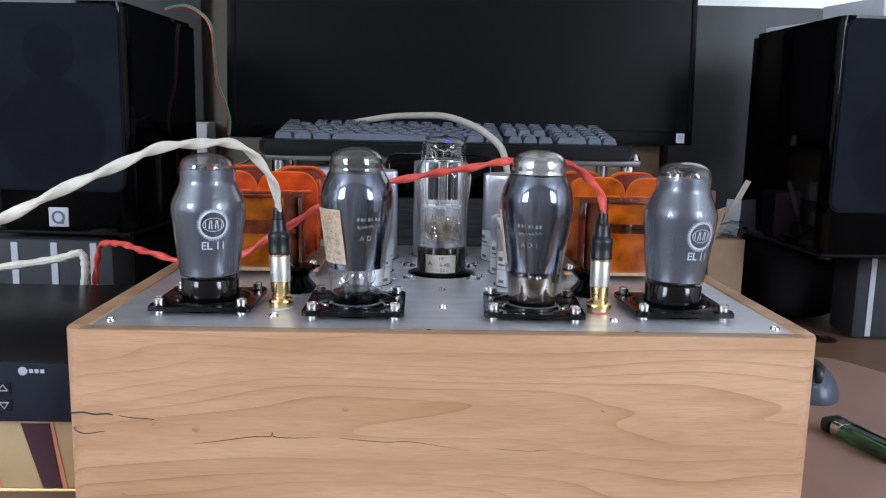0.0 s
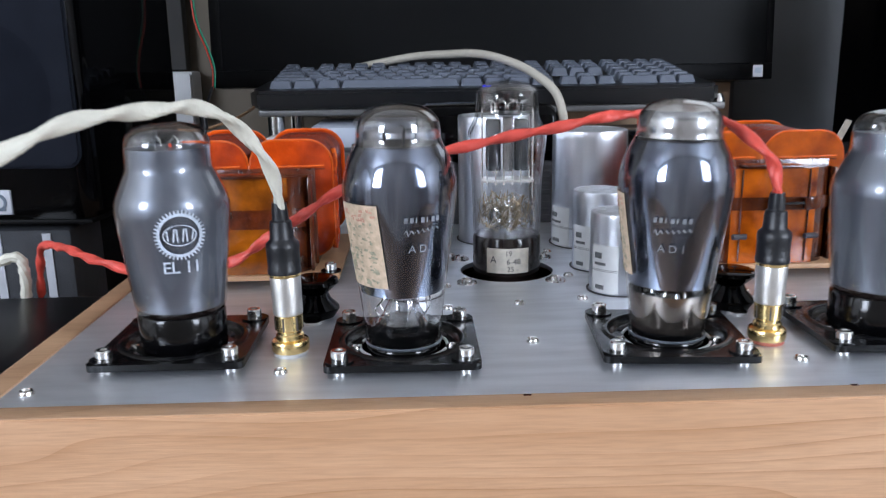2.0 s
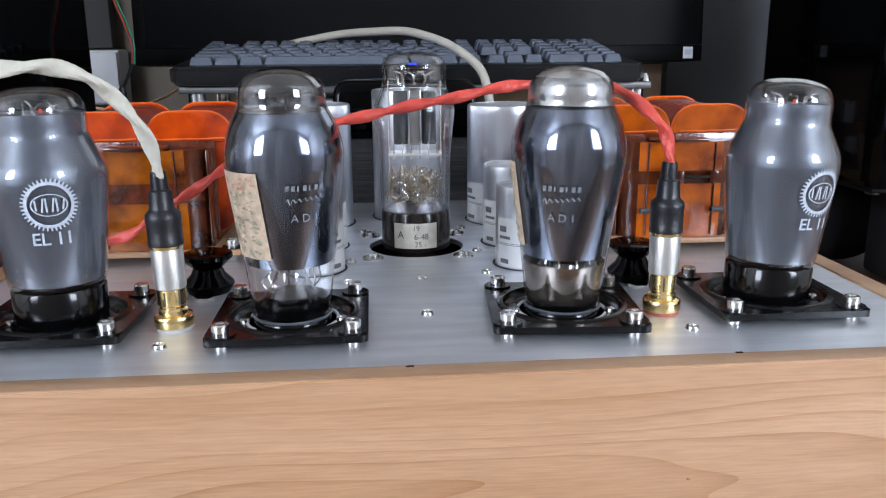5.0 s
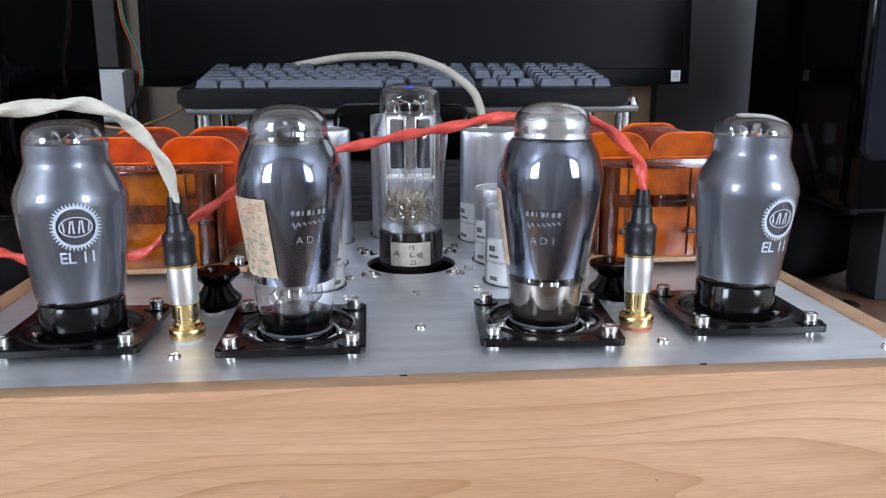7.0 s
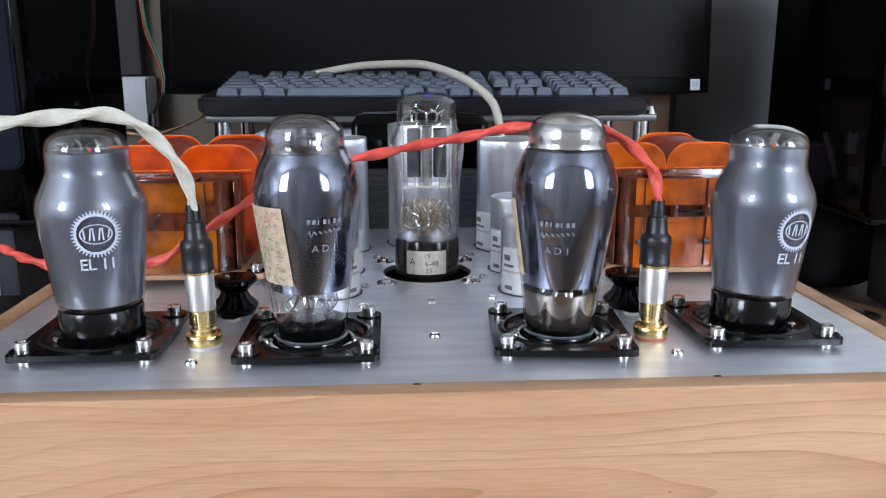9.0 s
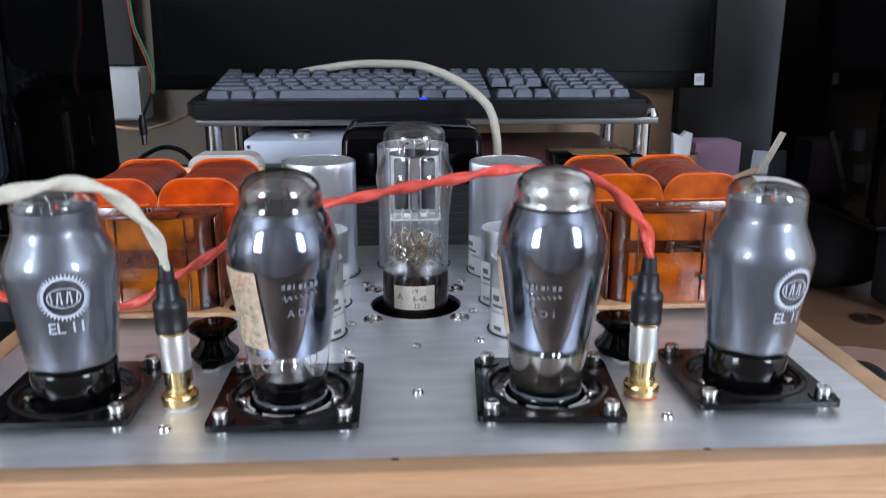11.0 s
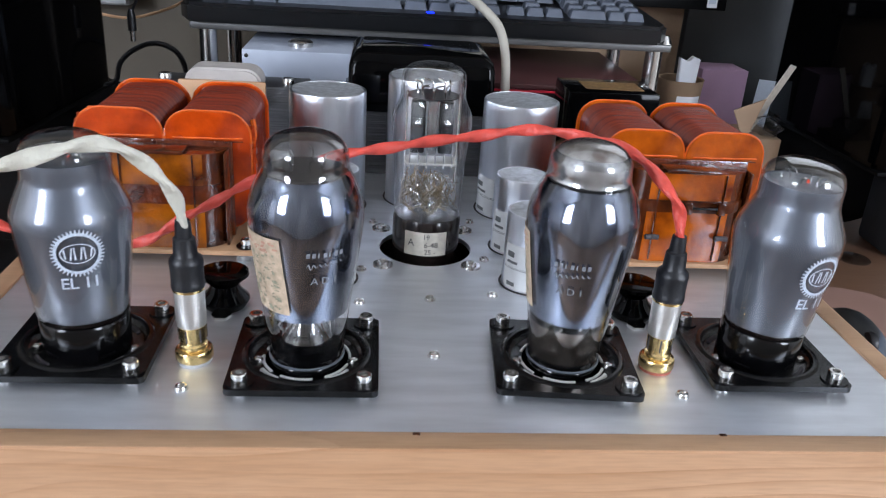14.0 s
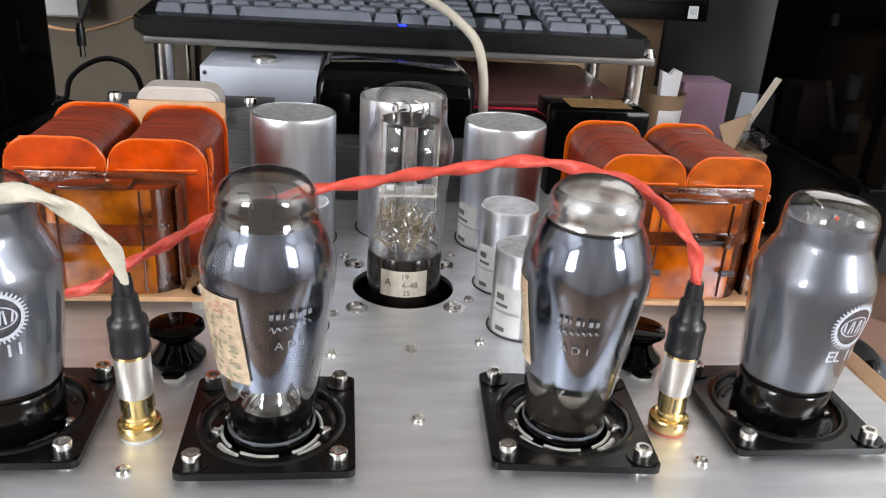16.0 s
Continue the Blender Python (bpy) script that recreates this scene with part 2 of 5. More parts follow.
BLUELED = mat("blue_led", (0.02, 0.03, 0.8), 0.3, emit=(0.0, 0.015, 1.0), emit_s=4.0)
# Weak emission that imitates a red reflection in the tubes.
REDGLOW = mat("red_reflection_glow", (0.4, 0.03, 0.01), 0.3, emit=(1.0, 0.10, 0.03), emit_s=0.3)
TRAY = mat("grey_shelf", (0.11, 0.108, 0.105), 0.4, 0.3, var=0.15, var_scale=20)
WHITEBOX = mat("white_enclosure", (0.40, 0.44, 0.52), 0.4, var=0.08, var_scale=20)
MAROON = mat("maroon_lid", (0.085, 0.032, 0.032), 0.4, var=0.2, var_scale=12)
REDLINE = mat("red_trim", (0.6, 0.03, 0.06), 0.4)
GOLDLABEL = mat("gold_print_label", (0.36, 0.22, 0.09), 0.4, 0.3, color2=(0.12, 0.06, 0.02), var_scale=300)
WALL = mat("warm_white_plaster", (0.76, 0.75, 0.73), 0.85, var=0.1, var_scale=3, bump=0.25, bump_scale=120)
# Far darker than the other walls: the shade behind the desk is in this colour.
WALLN = mat("shaded_beige_plaster", (0.112, 0.094, 0.071), 0.85, var=0.12, var_scale=4, bump=0.25, bump_scale=140)
CEILING = mat("white_ceiling", (0.78, 0.78, 0.76), 0.9, var=0.06, var_scale=3)
FLOORM = wood("floor_boards", (0.30, 0.19, 0.11), (0.18, 0.10, 0.06), "x", 0.3, 0.4)
BOARD = mat("dark_grey_panel", (0.056, 0.060, 0.064), 0.55, var=0.25, var_scale=5, bump=0.2, bump_scale=300)
PANELDARK = mat("dark_brown_grey_panel", (0.026, 0.025, 0.024), 0.6, var=0.2, var_scale=6, bump=0.2, bump_scale=300)
FRAMEW = mat("white_frame_paint", (0.78, 0.78, 0.76), 0.4, var=0.05, var_scale=10)
JUNCTION = mat("grey_white_plastic", (0.42, 0.43, 0.44), 0.5, var=0.08, var_scale=30)
KRAFT = mat("kraft_card", (0.29, 0.195, 0.122), 0.75, var=0.15, var_scale=40, bump=0.2, bump_scale=400)
PURPLE = mat("mauve_card", (0.40, 0.26, 0.38), 0.7, var=0.08, var_scale=30)
PAPER = mat("white_paper", (0.72, 0.74, 0.78), 0.8, var=0.06, var_scale=40)
MATPINK = mat("pinkish_desk_mat", (0.34, 0.20, 0.16), 0.6, var=0.12, var_scale=12, bump=0.2, bump_scale=700)
FOAM = mat("grey_foam_stand", (0.028, 0.031, 0.037), 0.75, var=0.2, var_scale=60, bump=0.4, bump_scale=600)
STRIPE = mat("pale_stripe", (0.42, 0.44, 0.48), 0.6, var=0.1, var_scale=60)
DACBLACK = mat("black_brushed_case", (0.006, 0.006, 0.007), 0.34, spec=0.5, var=0.25, var_scale=25, bump=0.1, bump_scale=900)
DACFRONT = mat("blue_black_front", (0.014, 0.018, 0.030), 0.25, spec=0.5, var=0.2, var_scale=15)
TINGOLD = mat("tin_cream_gold", (0.55, 0.40, 0.22), 0.35, 0.2, var=0.12, var_scale=40)
TINDARK = mat("tin_dark_print", (0.06, 0.022, 0.030), 0.35, var=0.2, var_scale=40)
TINRED = mat("tin_coral_print", (0.60, 0.22, 0.14), 0.35, var=0.15, var_scale=40)
MOUSEG = mat("blue_grey_plastic", (0.065, 0.085, 0.115), 0.38, var=0.12, var_scale=40)
MOUSED = mat("dark_soft_plastic", (0.016, 0.018, 0.02), 0.4, var=0.2, var_scale=60)
GREENPLASTIC = glass("green_clear_plastic", (0.22, 0.42, 0.26), 1.49, 0.05)
GREENSLEEVE = mat("yellow_green_plastic", (0.45, 0.50, 0.18), 0.3, var=0.25, var_scale=25)
CLEARPLASTIC = glass("clear_plastic_bag", (0.86, 0.88, 0.9), 1.45, 0.12)


# ---- builders ----
def link(name, bm, material, parent=None, label="", smooth=True, data=None):
    if data is None:
        data = bpy.data.meshes.new(name)
        bm.normal_update()
        bm.to_mesh(data)
        bm.free()
        data.materials.append(material)
        if smooth:
            for poly in data.polygons:
                poly.use_smooth = True
            data.set_sharp_from_angle(angle=radians(38))
    ob = new(name, data)
    if parent is not None:
        ob.parent = parent
    if label:
        ob["label"] = label
    return ob


part = link


def thing(name, label, category, group="", m=None, kind=""):
    ob = new(name)
    ob.empty_display_size = 0.01
    if m is not None:
        ob.matrix_basis = m
    return tagged(ob, label, category, group, kind)


def solid(name, bm, material, label, category="", kind="", group="", m=None):
    ob = link(name, bm, material)
    if m is not None:
        ob.matrix_basis = m
    return tagged(ob, label, category, group, kind)


def box(x0, y0, z0, x1, y1, z1, bevel=0.0, seg=2, bm=None):
    b = bmesh.new()
    bmesh.ops.create_cube(b, size=1, matrix=Matrix.LocRotScale(((x0 + x1) / 2, (y0 + y1) / 2, (z0 + z1) / 2), None, (x1 - x0, y1 - y0, z1 - z0)))
    if bevel:
        bmesh.ops.bevel(b, geom=list(b.edges), offset=bevel, segments=seg, affect="EDGES", profile=0.5)
    return merge(bm, b) if bm else b


def merge(a, b):
    tmp = bpy.data.meshes.new("tmp")
    b.to_mesh(tmp)
    b.free()
    a.from_mesh(tmp)
    bpy.data.meshes.remove(tmp)
    return a


def lathe(profile, seg=40, centre=(0, 0, 0), bm=None):
    """A turned body from (radius, height) pairs; radius 0 closes it."""
    b = bmesh.new()
    rings = []
    for r, z in profile:
        if r <= 1e-6:
            rings.append([b.verts.new((centre[0], centre[1], centre[2] + z))])
        else:
            rings.append([b.verts.new((centre[0] + r * math.cos(2 * math.pi * i / seg), centre[1] + r * math.sin(2 * math.pi * i / seg), centre[2] + z)) for i in range(seg)])
    for p, q in zip(rings, rings[1:]):
        for i in range(seg):
            j = (i + 1) % seg
            if len(p) == 1 and len(q) > 1:
                b.faces.new((p[0], q[j], q[i]))
            elif len(q) == 1 and len(p) > 1:
                b.faces.new((p[i], p[j], q[0]))
            elif len(p) > 1:
                b.faces.new((p[i], p[j], q[j], q[i]))
    bmesh.ops.recalc_face_normals(b, faces=b.faces)
    return merge(bm, b) if bm else b


def smooth_profile(points, n=6):
    """Catmull-Rom through (radius, height) pairs."""
    out = []
    for i in range(len(points) - 1):
        p0, p1, p2, p3 = points[max(i - 1, 0)], points[i], points[i + 1], points[min(i + 2, len(points) - 1)]
        for k in range(n):
            t = k / n
            out.append(tuple(0.5 * (2 * p1[a] + (p2[a] - p0[a]) * t + (2 * p0[a] - 5 * p1[a] + 4 * p2[a] - p3[a]) * t * t
                                    + (3 * p1[a] - p0[a] - 3 * p2[a] + p3[a]) * t ** 3) for a in range(len(p1))))
    out.append(tuple(points[-1]))
    return out


def extrude(outline, depth, axis="y", start=0.0, bevel=0.0):
    """A prism from an outline in the plane across the axis."""
    b = bmesh.new()
    def at(u, v, w):
        return {"y": (u, w, v), "z": (u, v, w), "x": (w, u, v)}[axis]
    lo = [b.verts.new(at(u, v, start)) for u, v in outline]
    hi = [b.verts.new(at(u, v, start + depth)) for u, v in outline]
    b.faces.new(lo)
    b.faces.new(list(reversed(hi)))
    for i in range(len(lo)):
        j = (i + 1) % len(lo)
        b.faces.new((lo[i], hi[i], hi[j], lo[j]))
    bmesh.ops.recalc_face_normals(b, faces=b.faces)
    if bevel:
        rim = [e for e in b.edges if len(e.link_faces) == 2 and any(len(f.verts) > 4 for f in e.link_faces)]
        bmesh.ops.bevel(b, geom=rim, offset=bevel, segments=2, affect="EDGES")
    return b


def round_rect(w, h, r, n=6, cx=0.0, cy=0.0):
    pts = []
    for sx, sy, a0 in ((1, 1, 0), (-1, 1, 90), (-1, -1, 180), (1, -1, 270)):
        for k in range(n + 1):
            a = radians(a0 + 90 * k / n)
            pts.append((cx + sx * (w / 2 - r) + r * math.cos(a), cy + sy * (h / 2 - r) + r * math.sin(a)))
    return pts


def sweep(points, radius, n=8, steps=8, wobble=0.0, bm=None):
    """A round tube along a smooth line through points."""
    line = [Vector(p) for p in smooth_profile(points, steps)]
    b = bmesh.new()
    up = Vector((0.13, 0.2, 1)).normalized()
    rings = []
    for i, p in enumerate(line):
        d = (line[min(i + 1, len(line) - 1)] - line[max(i - 1, 0)]).normalized()
        u = d.cross(up)
        if u.length < 1e-3:
            u = d.cross(Vector((1, 0, 0)))
        u.normalize()
        v = u.cross(d)
        r = radius * (1 + wobble * math.sin(i * 1.9))
        rings.append([b.verts.new(p + r * (u * math.cos(2 * math.pi * k / n) + v * math.sin(2 * math.pi * k / n))) for k in range(n)])
    for p, q in zip(rings, rings[1:]):
        for k in range(n):
            b.faces.new((p[k], p[(k + 1) % n], q[(k + 1) % n], q[k]))
    b.faces.new(rings[0])
    b.faces.new(list(reversed(rings[-1])))
    bmesh.ops.recalc_face_normals(b, faces=b.faces)
    return merge(bm, b) if bm else b


def twisted(points, radius, pitch, flat=0.30):
    """A sleeved pair of wires: an oval section that turns along its way."""
    line = [Vector(p) for p in smooth_profile(points, 14)]
    b = bmesh.new()
    n, run, rings = 14, 0.0, []
    for i, p in enumerate(line):
        if i:
            run += (p - line[i - 1]).length
        d = (line[min(i + 1, len(line) - 1)] - line[max(i - 1, 0)]).normalized()
        u = d.cross(Vector((0.1, 0.3, 1))).normalized()
        v = u.cross(d)
        a = 2 * math.pi * run / pitch
        off = radius * 0.16 * (u * math.cos(a * 0.5) + v * math.sin(a * 0.5))
        ring = []
        for k in range(n):
            q = 2 * math.pi * k / n
            rr = radius * (1 + flat * math.cos(2 * q - a) - 0.04 * math.sin(run * 2100))
            ring.append(b.verts.new(p + off + rr * (u * math.cos(q) + v * math.sin(q))))
        rings.append(ring)
    for p, q in zip(rings, rings[1:]):
        for k in range(n):
            b.faces.new((p[k], p[(k + 1) % n], q[(k + 1) % n], q[k]))
    b.faces.new(rings[0])
    b.faces.new(list(reversed(rings[-1])))
    bmesh.ops.recalc_face_normals(b, faces=b.faces)
    return b


def written(text, size, spacing=1.0, bold=0.0):
    """Flat mesh of a text in Blender's own font, in the xy plane, centred."""
    cu = bpy.data.curves.new("text", "FONT")
    cu.body, cu.size, cu.align_x, cu.align_y, cu.space_character, cu.resolution_u = text, size, "CENTER", "CENTER", spacing, 3
    cu.offset = bold
    ob = bpy.data.objects.new("text", cu)
    scene.collection.objects.link(ob)
    bpy.context.view_layer.update()
    me = bpy.data.meshes.new_from_object(ob)
    bpy.data.objects.remove(ob)
    bpy.data.curves.remove(cu)
    b = bmesh.new()
    b.from_mesh(me)
    bpy.data.meshes.remove(me)
    return b


def wrap(b, radius_at, z0, angle=0.0, lift=0.0004, cut=0.002):
    """Lays a flat drawing (x along the girth, y up) on a turned body; angle in degrees from the front, to the right."""
    long = [e for e in b.edges if e.calc_length() > cut]
    if long:
        bmesh.ops.subdivide_edges(b, edges=long, cuts=3)
        bmesh.ops.triangulate(b, faces=b.faces)
    for v in b.verts:
        z = z0 + v.co.y
        r = radius_at(z) + lift
        a = radians(-90 + angle) + v.co.x / r
        v.co = (r * math.cos(a), r * math.sin(a), z)
    return b


def radius_of(profile):
    zs = [z for _, z in profile]
    rs = [r for r, _ in profile]
    return lambda z: float(np.interp(z, zs, rs))


def ring2d(r0, r1, n=48, sy=1.0):
    b = bmesh.new()
    inner, outer = [], []
    for i in range(n):
        a = 2 * math.pi * i / n
        inner.append(b.verts.new((r0 * math.cos(a), sy * r0 * math.sin(a), 0)))
        outer.append(b.verts.new((r1 * math.cos(a), sy * r1 * math.sin(a), 0)))
    for i in range(n):
        j = (i + 1) % n
        b.faces.new((inner[i], outer[i], outer[j], inner[j]))
    return b


def rect2d(x0, y0, x1, y1, bm=None, slant=0.0):
    b = bm or bmesh.new()
    b.faces.new([b.verts.new(p) for p in ((x0, y0, 0), (x1, y0, 0), (x1 + slant, y1, 0), (x0 + slant, y1, 0))])
    return b


def cap_screw(parent, x, y, z, r=0.0035, h=0.0042):
    """Socket-head screw with a hexagonal recess and a washer."""
    s = part("screw", lathe([(0, h - 0.0022), (r * 0.45, h - 0.0022), (r * 0.52, h), (r * 0.86, h), (r, h - 0.0006), (r, 0.0), (0, 0)], 20, (x, y, z)), STEEL, parent)
    part("washer", lathe([(0, 0.0), (r * 1.75, 0.0), (r * 1.75, -0.0008), (0, -0.0008)], 24, (x, y, z)), BLACKMETAL, s)
    return s


SCREW_MESH = {}


def button_screw(x, y, z, r=0.0034, parent=None, washer=True):
    if not SCREW_MESH:
        b = lathe([(0, 0.0006), (0.42, 0.0007), (0.5, 0.0016), (0.8, 0.0014), (1.0, 0.0004), (1.0, 0.0)], 18)
        for v in b.verts:
            v.co.x, v.co.y = v.co.x * 0.0034, v.co.y * 0.0034
        SCREW_MESH["s"] = link("plate_screw", b, STEEL).data
        bpy.data.objects.remove(bpy.data.objects["plate_screw"])
    s = new("screw" if parent else "plate_screw", SCREW_MESH["s"])
    s.matrix_basis = Matrix.Translation((x, y, z)) @ Matrix.Diagonal((r / 0.0034, r / 0.0034, 1.2, 1))
    if parent is not None:
        s.parent = parent
    return s


# ---- room ----
T = 0.12
solid("floor", box(-ROOM_X, SOUTH, FLOOR - 0.1, ROOM_X, NORTH, FLOOR), FLOORM, "brown wooden floor under the desk", "floor", "structure")
solid("ceiling", box(-ROOM_X, SOUTH, CEIL, ROOM_X, NORTH, CEIL + 0.1), CEILING, "plain white painted ceiling of the room", "ceiling", "structure")
solid("wall_north", box(-ROOM_X - T, NORTH, FLOOR, ROOM_X + T, NORTH + T, CEIL), WALLN, "beige plaster wall behind the desk, darkened for shade", "wall", "structure")
solid("wall_east", box(ROOM_X, SOUTH, FLOOR, ROOM_X + T, NORTH, CEIL), WALL, "warm white plaster side wall of the room", "wall", "structure")
solid("wall_west", box(-ROOM_X - T, SOUTH, FLOOR, -ROOM_X, NORTH, CEIL), WALL, "warm white plaster side wall of the room", "wall", "structure")
b = box(-ROOM_X - T, SOUTH - T, FLOOR, ROOM_X + T, SOUTH, WIN_Z[0])
box(-ROOM_X - T, SOUTH - T, WIN_Z[1], ROOM_X + T, SOUTH, CEIL, bm=b)
xs = [-ROOM_X - T, WINDOWS[0][0], WINDOWS[0][1], WINDOWS[1][0], WINDOWS[1][1], ROOM_X + T]
for i in (0, 2, 4):
    box(xs[i], SOUTH - T, WIN_Z[0], xs[i + 1], SOUTH, WIN_Z[1], bm=b)
solid("wall_south", b, WALL, "warm white plaster wall with two window openings", "wall", "structure")
for k, (a, c) in enumerate(WINDOWS):
    w = thing("window_%d" % (k + 1), "white framed window letting in soft daylight", "window", kind="structure")
    f = box(a, SOUTH - 0.08, WIN_Z[0], a + 0.05, SOUTH - 0.04, WIN_Z[1])
    for q in ((c - 0.05, WIN_Z[0], c, WIN_Z[1]), (a + 0.05, WIN_Z[0], c - 0.05, WIN_Z[0] + 0.05), (a + 0.05, WIN_Z[1] - 0.05, c - 0.05, WIN_Z[1]), ((a + c) / 2 - 0.03, WIN_Z[0] + 0.05, (a + c) / 2 + 0.03, WIN_Z[1] - 0.05)):
        box(q[0], SOUTH - 0.08, q[1], q[2], SOUTH - 0.04, q[3], bm=f)
    part("window_frame", f, FRAMEW, w)
    g = part("pane", box(a + 0.05, SOUTH - 0.062, WIN_Z[0] + 0.05, c - 0.05, SOUTH - 0.058, WIN_Z[1] - 0.05), GLASS, w)
    g.visible_shadow = False

# ---- desk ----
desk = thing("desk", "brown wooden desk top carrying the amplifier and loudspeakers", "desk")
part("tabletop", box(-1.0, -0.16, -0.03, 1.0, 0.93, 0.0, 0.003), DESKWOOD, desk)
for x in (-0.95, 0.95):
    for y in (-0.1, 0.87):
        part("leg", box(x - 0.03, y - 0.03, FLOOR, x + 0.03, y + 0.03, -0.03, 0.004), DESKWOOD, desk)
solid("dark_panel", box(0.395, 0.86, DESK, 1.25, 0.885, 0.468, 0.002), BOARD, "dark grey flat board leaning upright against the beige wall", "board")

# ---- amplifier ----
amp = thing("tube_amplifier", "cherry wood amplifier chassis with a brushed aluminium top plate", "amplifier")
AX0, AX1, AY0, AY1 = -0.229, 0.231, -0.008, 0.445
RIM = 0.0118
def board(outline, z0, z1):
    return extrude(outline, z1 - z0, "z", z0, 0.0005)


r = 0.012
def corner(cx, cy, a0):
    return [(cx + r * math.cos(radians(a0 + 15 * k)), cy + r * math.sin(radians(a0 + 15 * k))) for k in range(7)]
FY = AY0 + 0.0132
# Rim strips: worn wood, coloured darker still because the top gets less light.
for q in ((AX0 + 0.010, AY0 + 0.0008, AX1 - 0.010, AY0 + RIM - 0.0004), (AX0 + 0.0008, AY0 + 0.0122, AX0 + RIM - 0.0004, AY1 - 0.002), (AX1 - RIM + 0.0004, AY0 + 0.0122, AX1 - 0.0008, AY1 - 0.002)):
    part("rim_edge", box(q[0], q[1], PLATE + 0.0004, q[2], q[3], PLATE + 0.0009, 0.0002), CHERRY_RIM, amp, "worn wooden rim, darkened for its weaker light")
front = corner(AX0 + r, AY0 + r, 180) + corner(AX1 - r, AY0 + r, 270) + [(AX1, FY), (AX1 - RIM, FY), (AX1 - RIM, AY0 + RIM), (AX0 + RIM, AY0 + RIM), (AX0 + RIM, FY), (AX0, FY)]
part("front_board", board(front, 0.003, PLATE + 0.0006), CHERRY, amp, "knotty cherry front board with a fine crack")
part("side_board", board([(AX0, FY), (AX0 + RIM, FY), (AX0 + RIM, AY1 - RIM), (AX0, AY1 - RIM)], 0.003, PLATE + 0.0006), CHERRY_SIDE, amp)
part("side_board", board([(AX1 - RIM, FY), (AX1, FY), (AX1, AY1 - RIM), (AX1 - RIM, AY1 - RIM)], 0.003, PLATE + 0.0006), CHERRY_SIDE, amp)
part("back_board", box(AX0, AY1 - RIM + 0.0002, 0.003, AX1, AY1, PLATE + 0.0006, 0.001), CHERRY, amp)
for x in (AX0 + 0.03, AX1 - 0.03):
    for y in (0.04, AY1 - 0.04):
        part("foot", lathe([(0, 0.0), (0.009, 0.0), (0.009, 0.0032), (0, 0.0032)], 20, (x, y, 0)), RUBBER, amp)

EL = [(-0.1585, 0.066), (0.1598, 0.0668)]
AD = [(-0.0585, 0.058), (0.0610, 0.0590)]
RECT = (0.0028, 0.1955)


def holed_plate(x0, y0, x1, y1, z0, z1, holes, seg=40, rr=0.0):
    """A flat sheet with round holes cut through, as a filled outline with thickness."""
    b = bmesh.new()
    loops = [round_rect(x1 - x0, y1 - y0, rr, 4, (x0 + x1) / 2, (y0 + y1) / 2) if rr else [(x0, y0), (x1, y0), (x1, y1), (x0, y1)]]
    loops += [[(cx + q * math.cos(-2 * math.pi * i / seg), cy + q * math.sin(-2 * math.pi * i / seg)) for i in range(seg)] for cx, cy, q in holes]
    for z in (z0, z1):
        edges = []
        for lp in loops:
            vs = [b.verts.new((u, v, z)) for u, v in lp]
            edges += [b.edges.new((vs[i], vs[(i + 1) % len(vs)])) for i in range(len(vs))]
        bmesh.ops.triangle_fill(b, use_beauty=True, use_dissolve=False, edges=edges)
    b.verts.ensure_lookup_table()
    n = len(b.verts) // 2
    k = 0
    for lp in loops:
        for i in range(len(lp)):
            j = (i + 1) % len(lp)
            b.faces.new((b.verts[k + i], b.verts[k + j], b.verts[n + k + j], b.verts[n + k + i]))
        k += len(lp)
    bmesh.ops.recalc_face_normals(b, faces=b.faces)
    return b


plate = part("top_plate", holed_plate(AX0 + RIM, AY0 + RIM, AX1 - RIM, AY1 - RIM, PLATE - 0.003, PLATE,
             [(x, y, 0.0262) for x, y in EL + AD] + [(RECT[0], RECT[1], 0.0285)]), ALU, amp, "brushed aluminium top plate with round cut-outs")
part("inner_tray", box(AX0 + RIM + 0.001, AY0 + RIM + 0.001, 0.05, AX1 - RIM - 0.001, AY1 - RIM - 0.001, 0.053), BLACKMETAL, amp)
for x, y in ((0.0008, 0.0645), (0.002, 0.1235), (-0.1102, 0.0340), (0.1120, 0.0335), (-0.2085, 0.018), (0.2115, 0.017), (-0.036, 0.118), (0.037, 0.13),
             (-0.036, 0.16), (0.038, 0.178), (-0.03, 0.235), (0.035, 0.24), (-0.128, 0.137), (0.128, 0.137)):
    button_screw(x, y, PLATE, 0.0031, plate)
for x, y in ((-0.0235, 0.1675), (0.0288, 0.1685), (-0.0245, 0.2245), (0.0293, 0.2245)):
    s = button_screw(x, y, PLATE + 0.001, 0.0036, plate)
    part("washer", lathe([(0, 0.001), (0.0058, 0.001), (0.0062, 0.0), (0, 0)], 24, (x, y, PLATE)), STEEL, plate)

# splits in the front board
F = AY0
def split(points, width, material, label=""):
    return part("crack", sweep([(x, F - d, z) for x, d, z in points], width, 5, 4), material, amp, label)


SPLIT = mat("brown_wood_split", (0.15, 0.072, 0.034), 0.8, var=0.5, var_scale=300)
split([(-0.2255, 0.0001, 0.0992), (-0.217, 0.0002, 0.0998), (-0.211, 0.0002, 0.0985), (-0.2035, 0.0001, 0.0990), (-0.2000, -0.0003, 0.0982)], 0.00050, INKDARK, "dark split in the cherry wood")
split([(-0.1965, -0.0002, 0.0978), (-0.189, 0.0, 0.0965), (-0.181, 0.0, 0.0962), (-0.174, -0.0003, 0.0950)], 0.00034, SPLIT)
split([(-0.2235, 0.0, 0.0905), (-0.2222, 0.0, 0.0880), (-0.2165, 0.0, 0.0862), (-0.205, -0.0002, 0.0880)], 0.00034, INKDARK)
